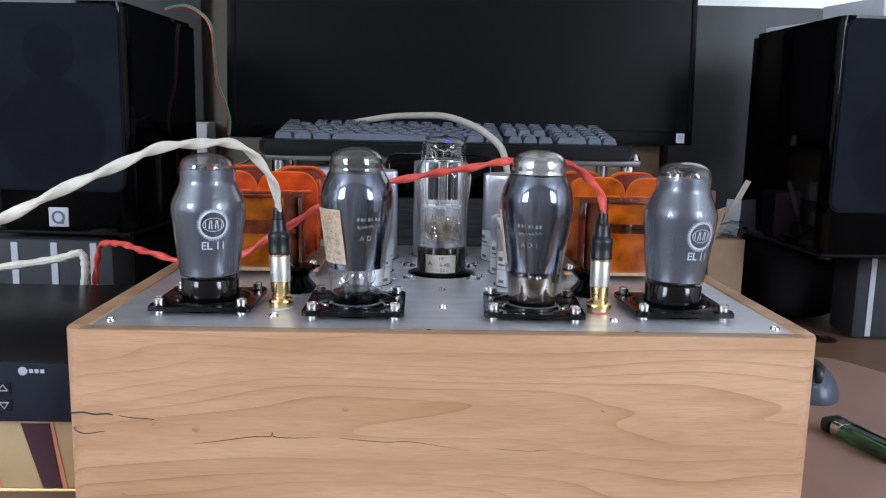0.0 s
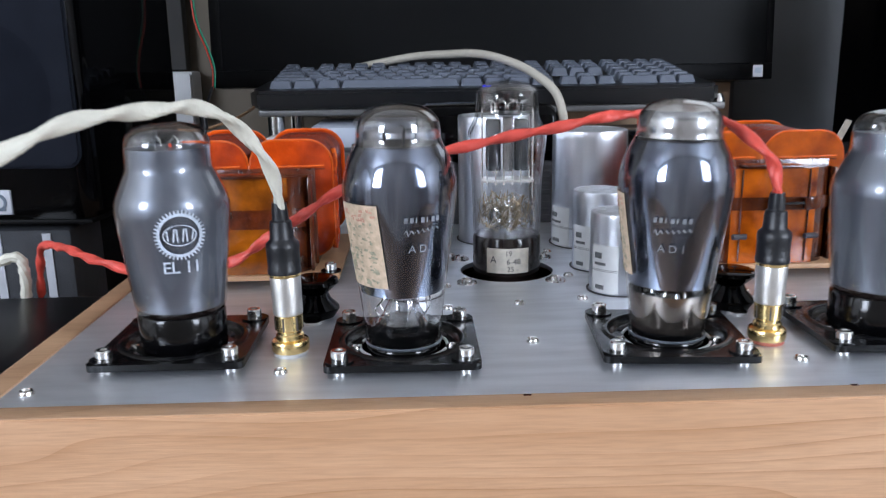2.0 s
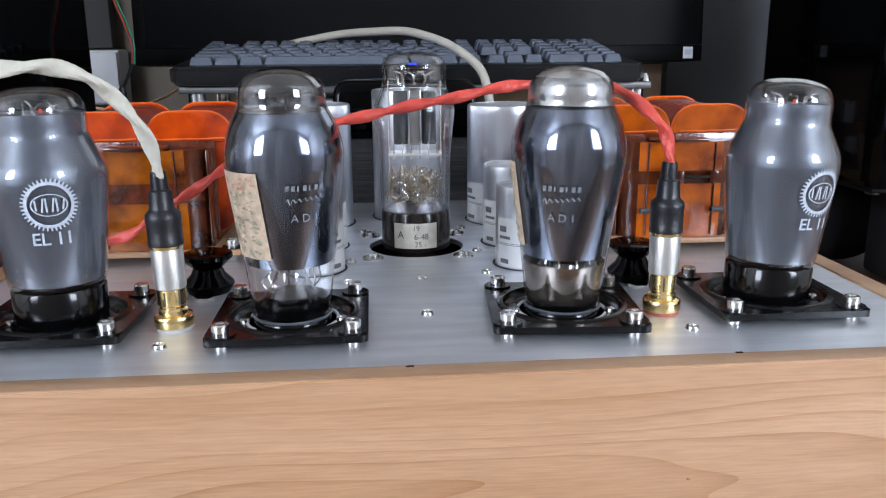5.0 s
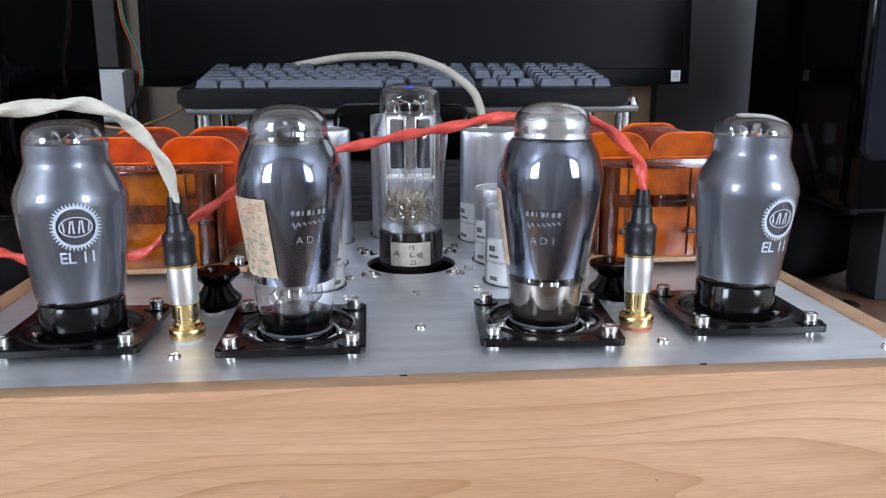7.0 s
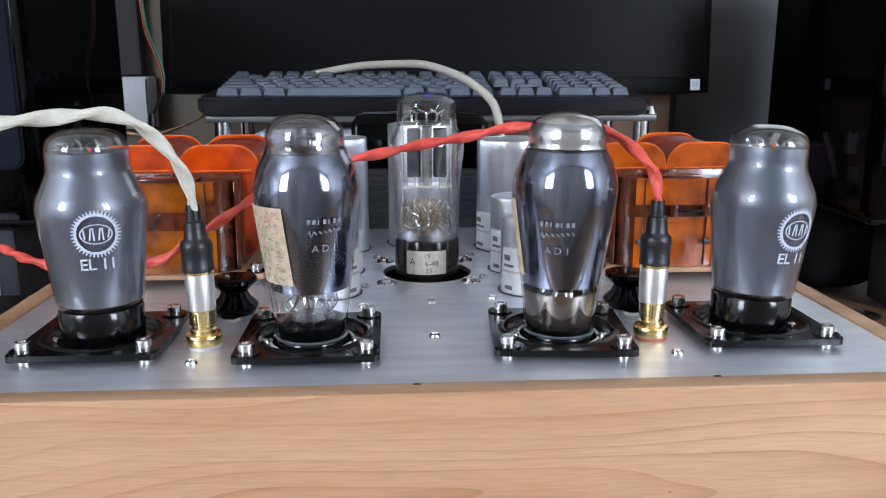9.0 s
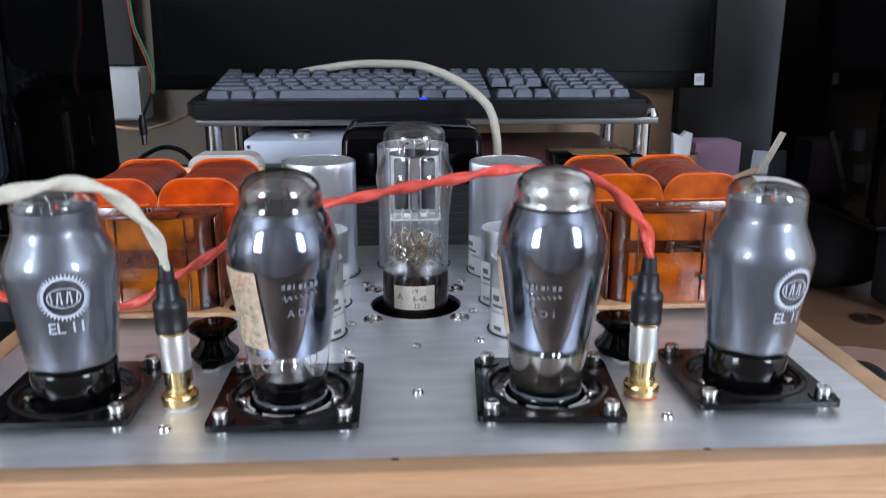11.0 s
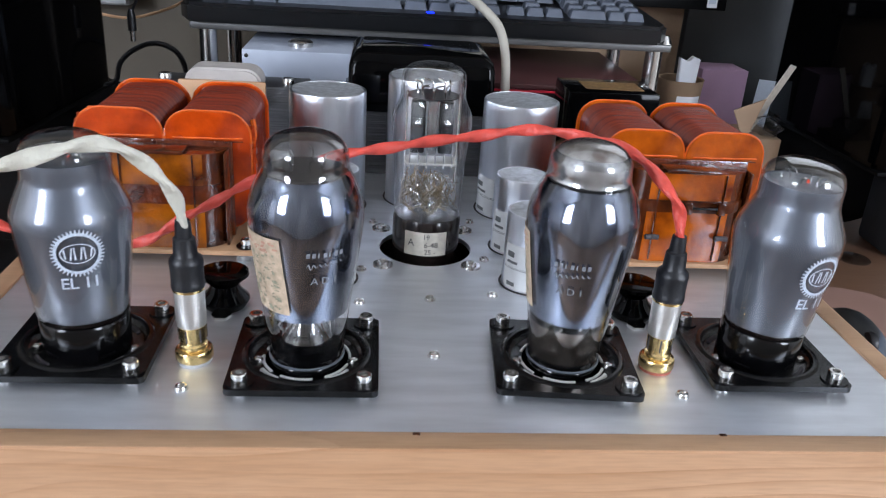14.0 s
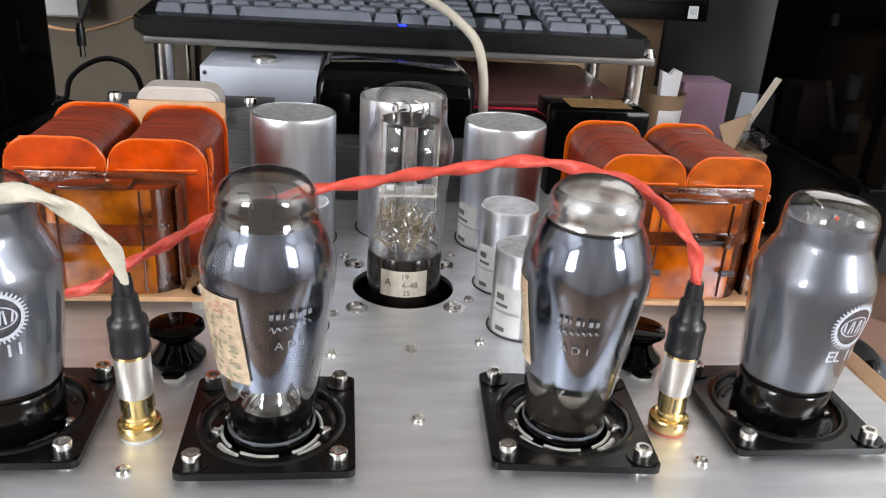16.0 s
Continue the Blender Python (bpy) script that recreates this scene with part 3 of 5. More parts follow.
split([(-0.153, -0.0002, 0.0800), (-0.136, -0.0001, 0.0822), (-0.118, 0.0, 0.0848), (-0.1055, 0.0, 0.0854), (-0.1045, 0.0, 0.0880), (-0.1035, 0.0, 0.0852), (-0.0907, -0.0001, 0.0844), (-0.074, -0.0003, 0.0850)], 0.00030, SPLIT)
split([(-0.064, -0.0002, 0.0846), (-0.049, -0.0001, 0.0832), (-0.034, -0.0001, 0.0822), (-0.021, -0.0001, 0.0826), (0.004, -0.0002, 0.0790), (0.0277, -0.0003, 0.0750)], 0.00027, SPLIT)
split([(0.030, -0.0002, 0.0785), (0.052, -0.0001, 0.0772), (0.070, -0.0002, 0.0782), (0.086, -0.0003, 0.0770)], 0.00024, SPLIT)
for x, z, q in ((-0.060, 0.1030, 1.5), (-0.1506, 0.0895, 1.8), (0.0977, 0.1036, 0.8), (-0.1955, 0.0478, 1.0), (-0.176, 0.0925, 0.9)):
    part("knot", lathe([(0, 0.0003), (0.0006 * q, 0.0002), (0.0011 * q, -0.0001)], 12), CHERRY_RIM, amp).matrix_basis = pose(x, F, z, 90, 0, 0) @ Matrix.Diagonal((1.5, 1, 1, 1))
for x, y in ((-0.01, 0.002), (0.119, 0.003)):
    part("dark_nick", box(x - 0.0016, y - 0.0008, PLATE + 0.0002, x + 0.0016, y + 0.001, PLATE + 0.0011, 0.0003), AMBERDARK, amp)


# ---- tube sockets ----
def tube_socket(x, y, ceramic, yaw=0.0):
    s = thing("tube_socket", "black steel tube socket plate bolted to the aluminium", "socket", "tube sockets", pose(x, y, PLATE, 0, 0, yaw))
    zt = 0.0055
    b = holed_plate(-0.0329, -0.0331, 0.0329, 0.0326, zt - 0.0030, zt, [(0, 0, 0.0262)], 48, 0.003)
    part("flange", b, BLACKMETAL, s)
    part("lip", lathe([(0.0262, zt), (0.0266, zt + 0.0008), (0.0280, zt + 0.0008), (0.0292, zt)], 56), BLACKMETAL, s)
    part("dish", lathe([(0.0262, zt + 0.0002), (0.0258, zt - 0.0016), (0.0250, 0.0032), (0.0240, 0.0022), (0.0188, 0.0022), (0.0184, -0.0040), (0, -0.0045)], 56), BLACKMETAL, s)
    for k in range(4):
        a = radians(45 + 90 * k)
        pts = [(0.0222 * math.cos(a + d), 0.0222 * math.sin(a + d), 0.0022) for d in (-0.24, -0.12, 0, 0.12, 0.24)]
        part("slot", sweep(pts, 0.0012, 6, 2), CERAMIC if ceramic and k in (2, 3) else INKDARK, s)
    if ceramic:
        for k in range(6):
            a = radians(20 + 60 * k)
            pts = [(0.0196 * math.cos(a + d), 0.0196 * math.sin(a + d), 0.0024) for d in (-0.38, -0.19, 0, 0.19, 0.38)]
            part("ceramic_rim", sweep(pts, 0.0007, 6, 2), CERAMIC, s)
    for sx in (-1, 1):
        button_screw(sx * 0.0215, -0.004, 0.0023, 0.0024, s)
        for sy in (-1, 1):
            cap_screw(s, sx * 0.0265, sy * 0.0268, zt + 0.0008)
            part("standoff", lathe([(0, 0), (0.003, 0), (0.003, zt - 0.0016), (0, zt - 0.0016)], 12, (sx * 0.0265, sy * 0.0268, 0)), STEEL, s)
    return s


for x, y in EL:
    tube_socket(x, y, False)
tube_socket(*AD[0], True)
tube_socket(*AD[1], True, -4)
rs = thing("tube_socket", "recessed black socket ring below the aluminium plate", "socket", "tube sockets", pose(RECT[0], RECT[1], PLATE))
part("well", lathe([(0.0283, -0.0032), (0.0275, -0.013), (0.021, -0.014), (0.0, -0.014)], 48), BLACKMETAL, rs)
part("retainer", lathe([(0.0215, -0.014), (0.0215, -0.0115), (0.0225, -0.0115), (0.0245, -0.0125), (0.0245, -0.014)], 48), BLACKGLOSS, rs)

# ---- output tubes: grey coated pentodes ----
EL_PROF = smooth_profile([(0.0185, 0.0195), (0.0198, 0.0225), (0.0212, 0.034), (0.0230, 0.050), (0.0244, 0.0625), (0.0246, 0.067), (0.0238, 0.0715), (0.0212, 0.0775), (0.0190, 0.0825), (0.0184, 0.0855), (0.0183, 0.0915), (0.0177, 0.0960), (0.0151, 0.1000), (0.0085, 0.1028), (0.0, 0.1035)], 5)


def inside(prof, d, lo, hi):
    return [(max(r - d, 0.0), z) for r, z in prof if lo <= z <= hi]


def gear_mark(scale):
    b = ring2d(0.0071 * scale, 0.0082 * scale, 72)
    for k in range(40):
        a = 2 * math.pi * k / 40
        c, s = math.cos(a), math.sin(a)
        w = 0.00036 * scale
        p = [(0.0082 * scale, -w), (0.0094 * scale, -w * 0.6), (0.0094 * scale, w * 0.6), (0.0082 * scale, w)]
        b.faces.new([b.verts.new((u * c - v * s, u * s + v * c, 0)) for u, v in p])
    return b


def emblem_bar(k, scale):
    """One plain slanted bar of the emblem, in place of lettering."""
    x = (-0.0040 + 0.0015 * k) * scale
    h = 0.0022 * scale * (0.75 if k in (0, 5) else 1)
    return rect2d(x, -h, x + 0.00055 * scale, h, None, (0.0006 if k % 2 else -0.0003) * scale)


def pentode(x, y, turn, lean=(0, 0), label="", zm=0.058):
    t = thing("vacuum_tube", label, "vacuum tube", "output tubes", Matrix.Translation((x, y, PLATE)) @ pose(0, 0, 0, lean[0], lean[1], turn))
    base = part("base", lathe([(0, -0.004), (0.0165, -0.004), (0.0175, -0.002), (0.0186, 0.0), (0.0190, 0.004), (0.0192, 0.0185), (0.0186, 0.0196), (0, 0.0196)], 48), BAKELITE, t, "glossy black bakelite base")
    for k in range(8):
        a = radians(22 + 45 * k)
        part("contact", box(0.0178 * math.cos(a) - 0.001, 0.0178 * math.sin(a) - 0.001, -0.004, 0.0178 * math.cos(a) + 0.001, 0.0178 * math.sin(a) + 0.001, 0.0012, 0.0004), STEEL, base)
    part("coating", lathe(inside(EL_PROF, 0.0008, 0.0225, 0.0930), 48), SMOKE, t, "smoky grey inner coating")
    # Dark ring put in to look like the black gap above the base.
    part("gap_band", lathe([(r * 0.985, z) for r, z in inside(EL_PROF, 0.0010, 0.0196, 0.0236)], 48), BROWNBAKE, t)
    part("mica_disc", lathe([(0, 0.0922), (0.0168, 0.0916), (0.0168, 0.0922), (0, 0.0928)], 32), SMOKE, t)
    for k in range(7):
        a = radians(51 * k + 10)
        q = 0.006 + 0.004 * (k % 2)
        part("support_wire", sweep([(q * math.cos(a), q * math.sin(a), 0.0918), (q * 1.05 * math.cos(a), q * 1.05 * math.sin(a), 0.0948), (q * 1.3 * math.cos(a + 0.2), q * 1.3 * math.sin(a + 0.2), 0.0955 + 0.0008 * (k % 3))], 0.00045, 6, 3), STEEL, t)
    # Tiny glowing bead painted in for a red reflection under the dome.
    part("red_glint", lathe([(0, 0.0926), (0.0008, 0.0928), (0.0006, 0.0940), (0, 0.0944)], 12, (0.001, -0.002, 0)), REDGLOW, t, "faint red reflection drawn as a glowing bead")
    part("dome_film", lathe(inside(EL_PROF, 0.0006, 0.0928, 0.2), 48), DOMEGLASS, t)
    part("envelope", lathe(EL_PROF, 64), GLASS, t, "clear glass bulb")
    rad = radius_of(EL_PROF)
    mark = part("emblem", wrap(gear_mark(1.15), rad, zm), INK, t, "printed white gear emblem")
    part("emblem_ring", wrap(ring2d(0.0064, 0.0070, 40, sy=0.66), rad, zm), INK, mark)
    for k in range(6):
        part("emblem_bar", wrap(emblem_bar(k, 1.3), rad, zm), INK, mark)
    part("type_mark", wrap(written("EL 11", 0.0074, 0.95, 0.00008), rad, zm - 0.0142), INK, t, "printed type number EL 11")
    side = written("274", 0.0042)
    bmesh.ops.rotate(side, verts=side.verts, matrix=Matrix.Rotation(radians(90), 3, "Z"))
    part("side_mark", wrap(side, rad, 0.0285, -44), FADED, t)
    return t


pentode(EL[0][0], EL[0][1], 21, label="grey-coated glass pentode with a white gear emblem, black base")
pentode(EL[1][0], EL[1][1], 20, (0, 2.5), label="grey-coated glass pentode leaning slightly, emblem turned sideways", zm=0.0555)

# ---- triodes with dark mirrored bulbs ----
AD_PROF = smooth_profile([(0.0158, 0.0045), (0.0167, 0.006), (0.0172, 0.012), (0.0188, 0.026), (0.0213, 0.045), (0.0239, 0.064), (0.0247, 0.072), (0.0245, 0.0785), (0.0222, 0.0865), (0.0192, 0.0925), (0.0181, 0.0955), (0.0180, 0.0990), (0.0170, 0.1034), (0.0132, 0.1074), (0.0070, 0.1096), (0.0, 0.1103)], 5)


def triode(x, y, turn, stamp_angle, silver_top, lean=(0, 0), label="", mark=24, zm=0.064):
    t = thing("vacuum_tube", label, "vacuum tube", "triode tubes", Matrix.Translation((x, y, PLATE)) @ pose(0, 0, 0, lean[0], lean[1], turn))
    part("base", lathe([(0, -0.0044), (0.0160, -0.0044), (0.0166, -0.002), (0.0168, 0.0035), (0.0160, 0.0048), (0, 0.0050)], 48), BAKELITE, t)
    part("seal_ring", lathe([(0.0166, 0.0049), (0.0172, 0.0052), (0.0172, 0.0058), (0.0167, 0.0062)], 48), SMOKE, t, "chalky glass rim")
    part("stem", lathe([(0.0150, 0.0055), (0.0158, 0.0075), (0.0160, 0.0130), (0.0120, 0.0145), (0, 0.0145)], 40), BLACKMETAL, t)
    part("press", lathe(smooth_profile([(0.0115, 0.0145), (0.0085, 0.019), (0.0060, 0.025), (0.0060, 0.029), (0, 0.030)], 4), 24), SMOKEGLASS, t)
    for k in range(8):
        a = radians(45 * k + 12)
        c, s = math.cos(a), math.sin(a)
        part("lead", sweep([(0.008 * c, 0.008 * s, 0.0150), (0.0125 * c, 0.0125 * s, 0.020), (0.010 * c + 0.002, 0.012 * s, 0.026), (0.012 * c, 0.008 * s, 0.033)], 0.00034, 5, 4), STEEL, t)
    part("getter_mirror", lathe(inside(AD_PROF, 0.0008, 0.0285, 0.0925), 56), MIRROR, t, "dark silver-black mirrored coating")
    part("anode", box(-0.009, -0.006, 0.028, 0.009, 0.006, 0.090, 0.001), PLATEGREY, t)
    if silver_top:
        part("getter_top", lathe(inside(AD_PROF, 0.0007, 0.0935, 0.1052), 48), SILVER, t, "bright silvered neck")
        part("lower_getter", lathe(inside(AD_PROF, 0.0009, 0.0085, 0.0262), 48), BROWNMIRROR, t, "brown-silver mirrored foot")
        part("getter_patch", lathe(inside(AD_PROF, 0.0009, 0.1040, 0.2), 48), GETTERPALE, t, "pale getter deposit")
    part("top_mica", lathe([(0, 0.0932), (0.0172, 0.0926), (0.0172, 0.0932), (0, 0.0938)], 32), PLATEGREY, t)
    for k in range(5):
        a = radians(72 * k)
        part("support_wire", sweep([(0.007 * math.cos(a), 0.007 * math.sin(a), 0.093), (0.008 * math.cos(a), 0.008 * math.sin(a), 0.099), (0.0115 * math.cos(a + 0.3), 0.0115 * math.sin(a + 0.3), 0.0995)], 0.0004, 5, 3), PLATEGREY, t)
    part("dome_film", lathe(inside(AD_PROF, 0.0006, 0.1008 if silver_top else 0.0925, 0.2), 48), DOMEGLASS if silver_top else SMOKEGLASS, t)
    part("envelope", lathe(AD_PROF, 64), GLASS, t, "clear glass bulb")
    rad = radius_of(AD_PROF)
    b = bmesh.new()
    for k in range(7):
        rect2d(-0.0082 + 0.0024 * k, -0.0011, -0.0082 + 0.0024 * k + (0.0006 if k in (2, 4) else 0.0015), 0.0011, b, 0.0001)
    part("maker_mark", wrap(b, rad, zm, mark), FADED, t, "worn printed maker's line")
    part("script_line", wrap(flat_wave(0.016, 0.0011, 7), rad, zm - 0.0055, mark), FADED, t)
    part("type_mark", wrap(written("A D 1", 0.0048), rad, zm - 0.0125, mark), FADED, t, "worn printed type number AD1")
    if stamp_angle is not None:
        st = part("tax_stamp", wrap(grid2d(0.023, 0.036, 10, 10), rad, 0.0520, stamp_angle, 0.0003), STAMP, t, "faded paper revenue stamp")
        part("red_print", wrap(speckle(0.019, 0.0045, 26, 3), rad, 0.0655, stamp_angle, 0.0006), STAMPRED, st)
        part("green_print", wrap(speckle(0.017, 0.012, 60, 4), rad, 0.0460, stamp_angle, 0.0006), STAMPGREEN, st)
        part("grey_print", wrap(speckle(0.016, 0.010, 22, 5), rad, 0.0585, stamp_angle, 0.0006), STAMPGREEN, st)
        part("lower_print", wrap(speckle(0.019, 0.0032, 16, 6), rad, 0.0366, stamp_angle, 0.0006), STAMPGREEN, st)
        if not silver_top:
            part("paper_strip", wrap(grid2d(0.0125, 0.0080, 10, 2), rad, 0.0300, stamp_angle + 178, 0.0003), STAMP, t)
    return t


def grid2d(w, h, nx, ny):
    b = bmesh.new()
    v = [[b.verts.new((-w / 2 + w * i / nx, -h / 2 + h * j / ny, 0)) for i in range(nx + 1)] for j in range(ny + 1)]
    for j in range(ny):
        for i in range(nx):
            b.faces.new((v[j][i], v[j][i + 1], v[j + 1][i + 1], v[j + 1][i]))
    return b


def speckle(w, h, count, seed):
    """Worn print: many short strokes strewn over a field."""
    rng, b = random.Random(seed), bmesh.new()
    for _ in range(count):
        x, y = rng.uniform(-w / 2, w / 2), rng.uniform(-h / 2, h / 2)
        a, c = rng.uniform(0.0003, 0.0011), rng.uniform(0.0002, 0.0006)
        rect2d(x - a, y - c, x + a, y + c, b, rng.uniform(-0.0006, 0.0006))
    return b


def flat_wave(length, height, n):
    """A running script-like line drawn as a narrow ribbon."""
    b = bmesh.new()
    k = n * 8
    lo, hi = [], []
    for i in range(k + 1):
        u = i / k
        x = -length / 2 + length * u
        y = height * math.sin(u * n * 2 * math.pi) * (1.2 if i < 10 else 0.6) + 0.0016 * u
        lo.append(b.verts.new((x, y - 0.00022, 0)))
        hi.append(b.verts.new((x + 0.0004, y + 0.00022, 0)))
    for i in range(k):
        b.faces.new((lo[i], lo[i + 1], hi[i + 1], hi[i]))
    return b


triode(AD[0][0], AD[0][1], 0, -48, False, label="tall mirrored triode tube with a faded paper stamp")
triode(AD[1][0], AD[1][1], -4, -98, True, (0, 0.8), label="tall mirrored triode tube with bright silvered neck", mark=-14, zm=0.061)

# ---- rectifier tube ----
RC = smooth_profile([(0.0190, 0.0225), (0.0203, 0.026), (0.0207, 0.040), (0.0210, 0.055), (0.0224, 0.070), (0.0235, 0.080), (0.0228, 0.086), (0.0202, 0.0915), (0.0188, 0.096), (0.0186, 0.104), (0.0176, 0.1095), (0.0120, 0.1135), (0.0, 0.1150)], 5)
rt = thing("vacuum_tube", "clear glass rectifier tube with dark base and handwritten label", "vacuum tube", "", pose(RECT[0], RECT[1], PLATE, 0, 0, 0))
part("base", lathe([(0, -0.0135), (0.0196, -0.0135), (0.0206, -0.012), (0.0206, 0.0215), (0.0196, 0.0236), (0, 0.0236)], 48), BROWNBAKE, rt, "dark brown bakelite base")
lab = part("paper_label", wrap(grid2d(0.0265, 0.0150, 8, 4), lambda z: 0.0206, 0.0105, -4, 0.0003), CREAM, rt, "cream handwritten paper label")
for txt, x, z, s in (("A", -0.0088, 0.011, 0.0062), ("19", 0.0005, 0.0150, 0.0044), ("6-48", 0.0035, 0.0100, 0.0048), ("25 -", 0.0030, 0.0055, 0.0044)):
    w = written(txt, s)
    bmesh.ops.translate(w, verts=w.verts, vec=(x, 0, 0))
    part("handwriting", wrap(w, lambda z: 0.0206, z, -4, 0.0006), INKDARK, lab)
part("stem", lathe(smooth_profile([(0.0175, 0.0240), (0.013, 0.027), (0.0075, 0.034), (0.0065, 0.042), (0, 0.043)], 4), 32), GLASS, rt)
rng = random.Random(5)
for k in range(110):
    a = rng.uniform(0, 6.28)
    q = rng.uniform(0.007, 0.018)
    pts = [(q * math.cos(a), q * math.sin(a), 0.027 + rng.uniform(0, 0.004))]
    for j in range(3):
        a += rng.uniform(-0.7, 0.7)
        q = min(0.0190, max(0.004, q + rng.uniform(-0.004, 0.004)))
        pts.append((q * math.cos(a), q * math.sin(a), 0.029 + 0.0055 * (j + 1) + rng.uniform(-0.004, 0.003)))
    part("lead", sweep(pts, 0.00028, 5, 4), TARNISH if k % 3 else STEEL, rt)
part("lower_mica", box(-0.0155, -0.008, 0.0555, 0.0155, 0.008, 0.0572, 0.0005), MICA, rt, "pale mica spacer")
part("upper_mica", lathe([(0, 0.0955), (0.0150, 0.0955), (0.0150, 0.0963), (0, 0.0963)], 36), PLATEGREY, rt)
for sx in (-1, 1):
    part("anode", box(sx * 0.0082 - 0.0042, -0.005, 0.062, sx * 0.0082 + 0.0042, 0.005, 0.0925, 0.0012), PLATEGREY, rt)
    part("support_rod", sweep([(sx * 0.0150, -0.003, 0.045), (sx * 0.0150, -0.003, 0.07), (sx * 0.0150, -0.003, 0.0985)], 0.0006, 6, 3), STEEL, rt)
part("centre_strip", box(-0.0032, -0.0078, 0.062, 0.0032, -0.0070, 0.0945, 0.0003), SILVER, rt)
for k in range(6):
    x = -0.0125 + 0.005 * k
    part("support_rod", sweep([(x, -0.0075, 0.054), (x, -0.0075, 0.060), (x, -0.0075, 0.0635)], 0.0005, 6, 2), STEEL, rt)
for k in range(8):
    a = radians(45 * k)
    part("getter_wire", sweep([(0.009 * math.cos(a), 0.009 * math.sin(a), 0.0963), (0.0095 * math.cos(a), 0.0095 * math.sin(a), 0.1015), (0.011 * math.cos(a + 0.5), 0.011 * math.sin(a + 0.5), 0.1035)], 0.0006, 5, 3), STEEL, rt)
part("envelope", lathe(RC, 64), GLASS, rt, "clear glass bulb")
part("inner_wall", lathe([(max(r - 0.0011, 0.0), z - 0.0008) for r, z in RC[3:]], 64), GLASS, rt)


# ---- capacitors ----
def capacitor(x, y, rad, top, label_angle=None, big=True):
    h = top - PLATE
    c = thing("capacitor_can", "plain aluminium capacitor can standing in the top plate" if label_angle is None else "aluminium capacitor can with a small white data label", "capacitor", "capacitor cans", pose(x, y, PLATE))
    part("can_end", lathe([(0, h - 0.0006), (rad * 0.3, h - 0.0004), (rad * 0.925, h - 0.0004), (rad * 0.93, h - 0.0012)], 56), CANTOP, c, "scuffed flat can end")
    part("can", lathe([(rad * 0.92, h - 0.0014), (rad * 0.93, h - 0.0003), (rad * 0.95, h), (rad * 0.985, h - 0.0004), (rad, h - 0.0016), (rad, h - 0.006), (rad, 0.0), (rad * 0.98, -0.0028), (0, -0.0028)], 56), CAN, c)
    part("clearance_ring", lathe([(rad + 0.0004, 0.0005), (rad + 0.0016, 0.0005), (rad + 0.0016, 0.0002), (rad + 0.0004, 0.0002)], 48), INKDARK, c)
    if label_angle is not None:
        hh = min(0.027, h * 0.6)
        lab = part("data_label", wrap(grid2d(min(rad * 1.05, 0.019), hh, 8, 3), lambda z: rad, hh / 2 + 0.001, label_angle, 0.0003), WHITELABEL, c, "white printed data label")
        b = rect2d(-rad * 0.36, hh * 0.22, -rad * 0.05, hh * 0.34)
        rect2d(-rad * 0.36, hh * 0.08, rad * 0.1, hh * 0.14, b)
        rect2d(-rad * 0.30, -hh * 0.42, rad * 0.05, -hh * 0.33, b)
        for q in (-0.03, 0.0):
            rect2d(-rad * 0.5, hh * (q - 0.012), rad * 0.5, hh * (q - 0.002), b)
        part("print_mark", wrap(b, lambda z: rad, hh / 2 + 0.001, label_angle, 0.0006), PRINTGREY, lab)
    return c


capacitor(0.0680, 0.2680, 0.0255, 0.2295, -62)
capacitor(-0.0620, 0.2680, 0.0255, 0.2310)
capacitor(0.0035, 0.2870, 0.0255, 0.2390)
capacitor(0.0610, 0.2000, 0.0165, 0.1985, -48)
capacitor(0.0610, 0.1480, 0.0165, 0.1950, -45)
capacitor(-0.0555, 0.2000, 0.0165, 0.1985, 55)
capacitor(-0.0555, 0.1480, 0.0165, 0.1950, 58)


# ---- output transformers with amber varnish ----
def bobbin_outline(w, h, grow=0.0):
    return round_rect(w + grow, h + grow, min(w, h) * 0.30, 6)


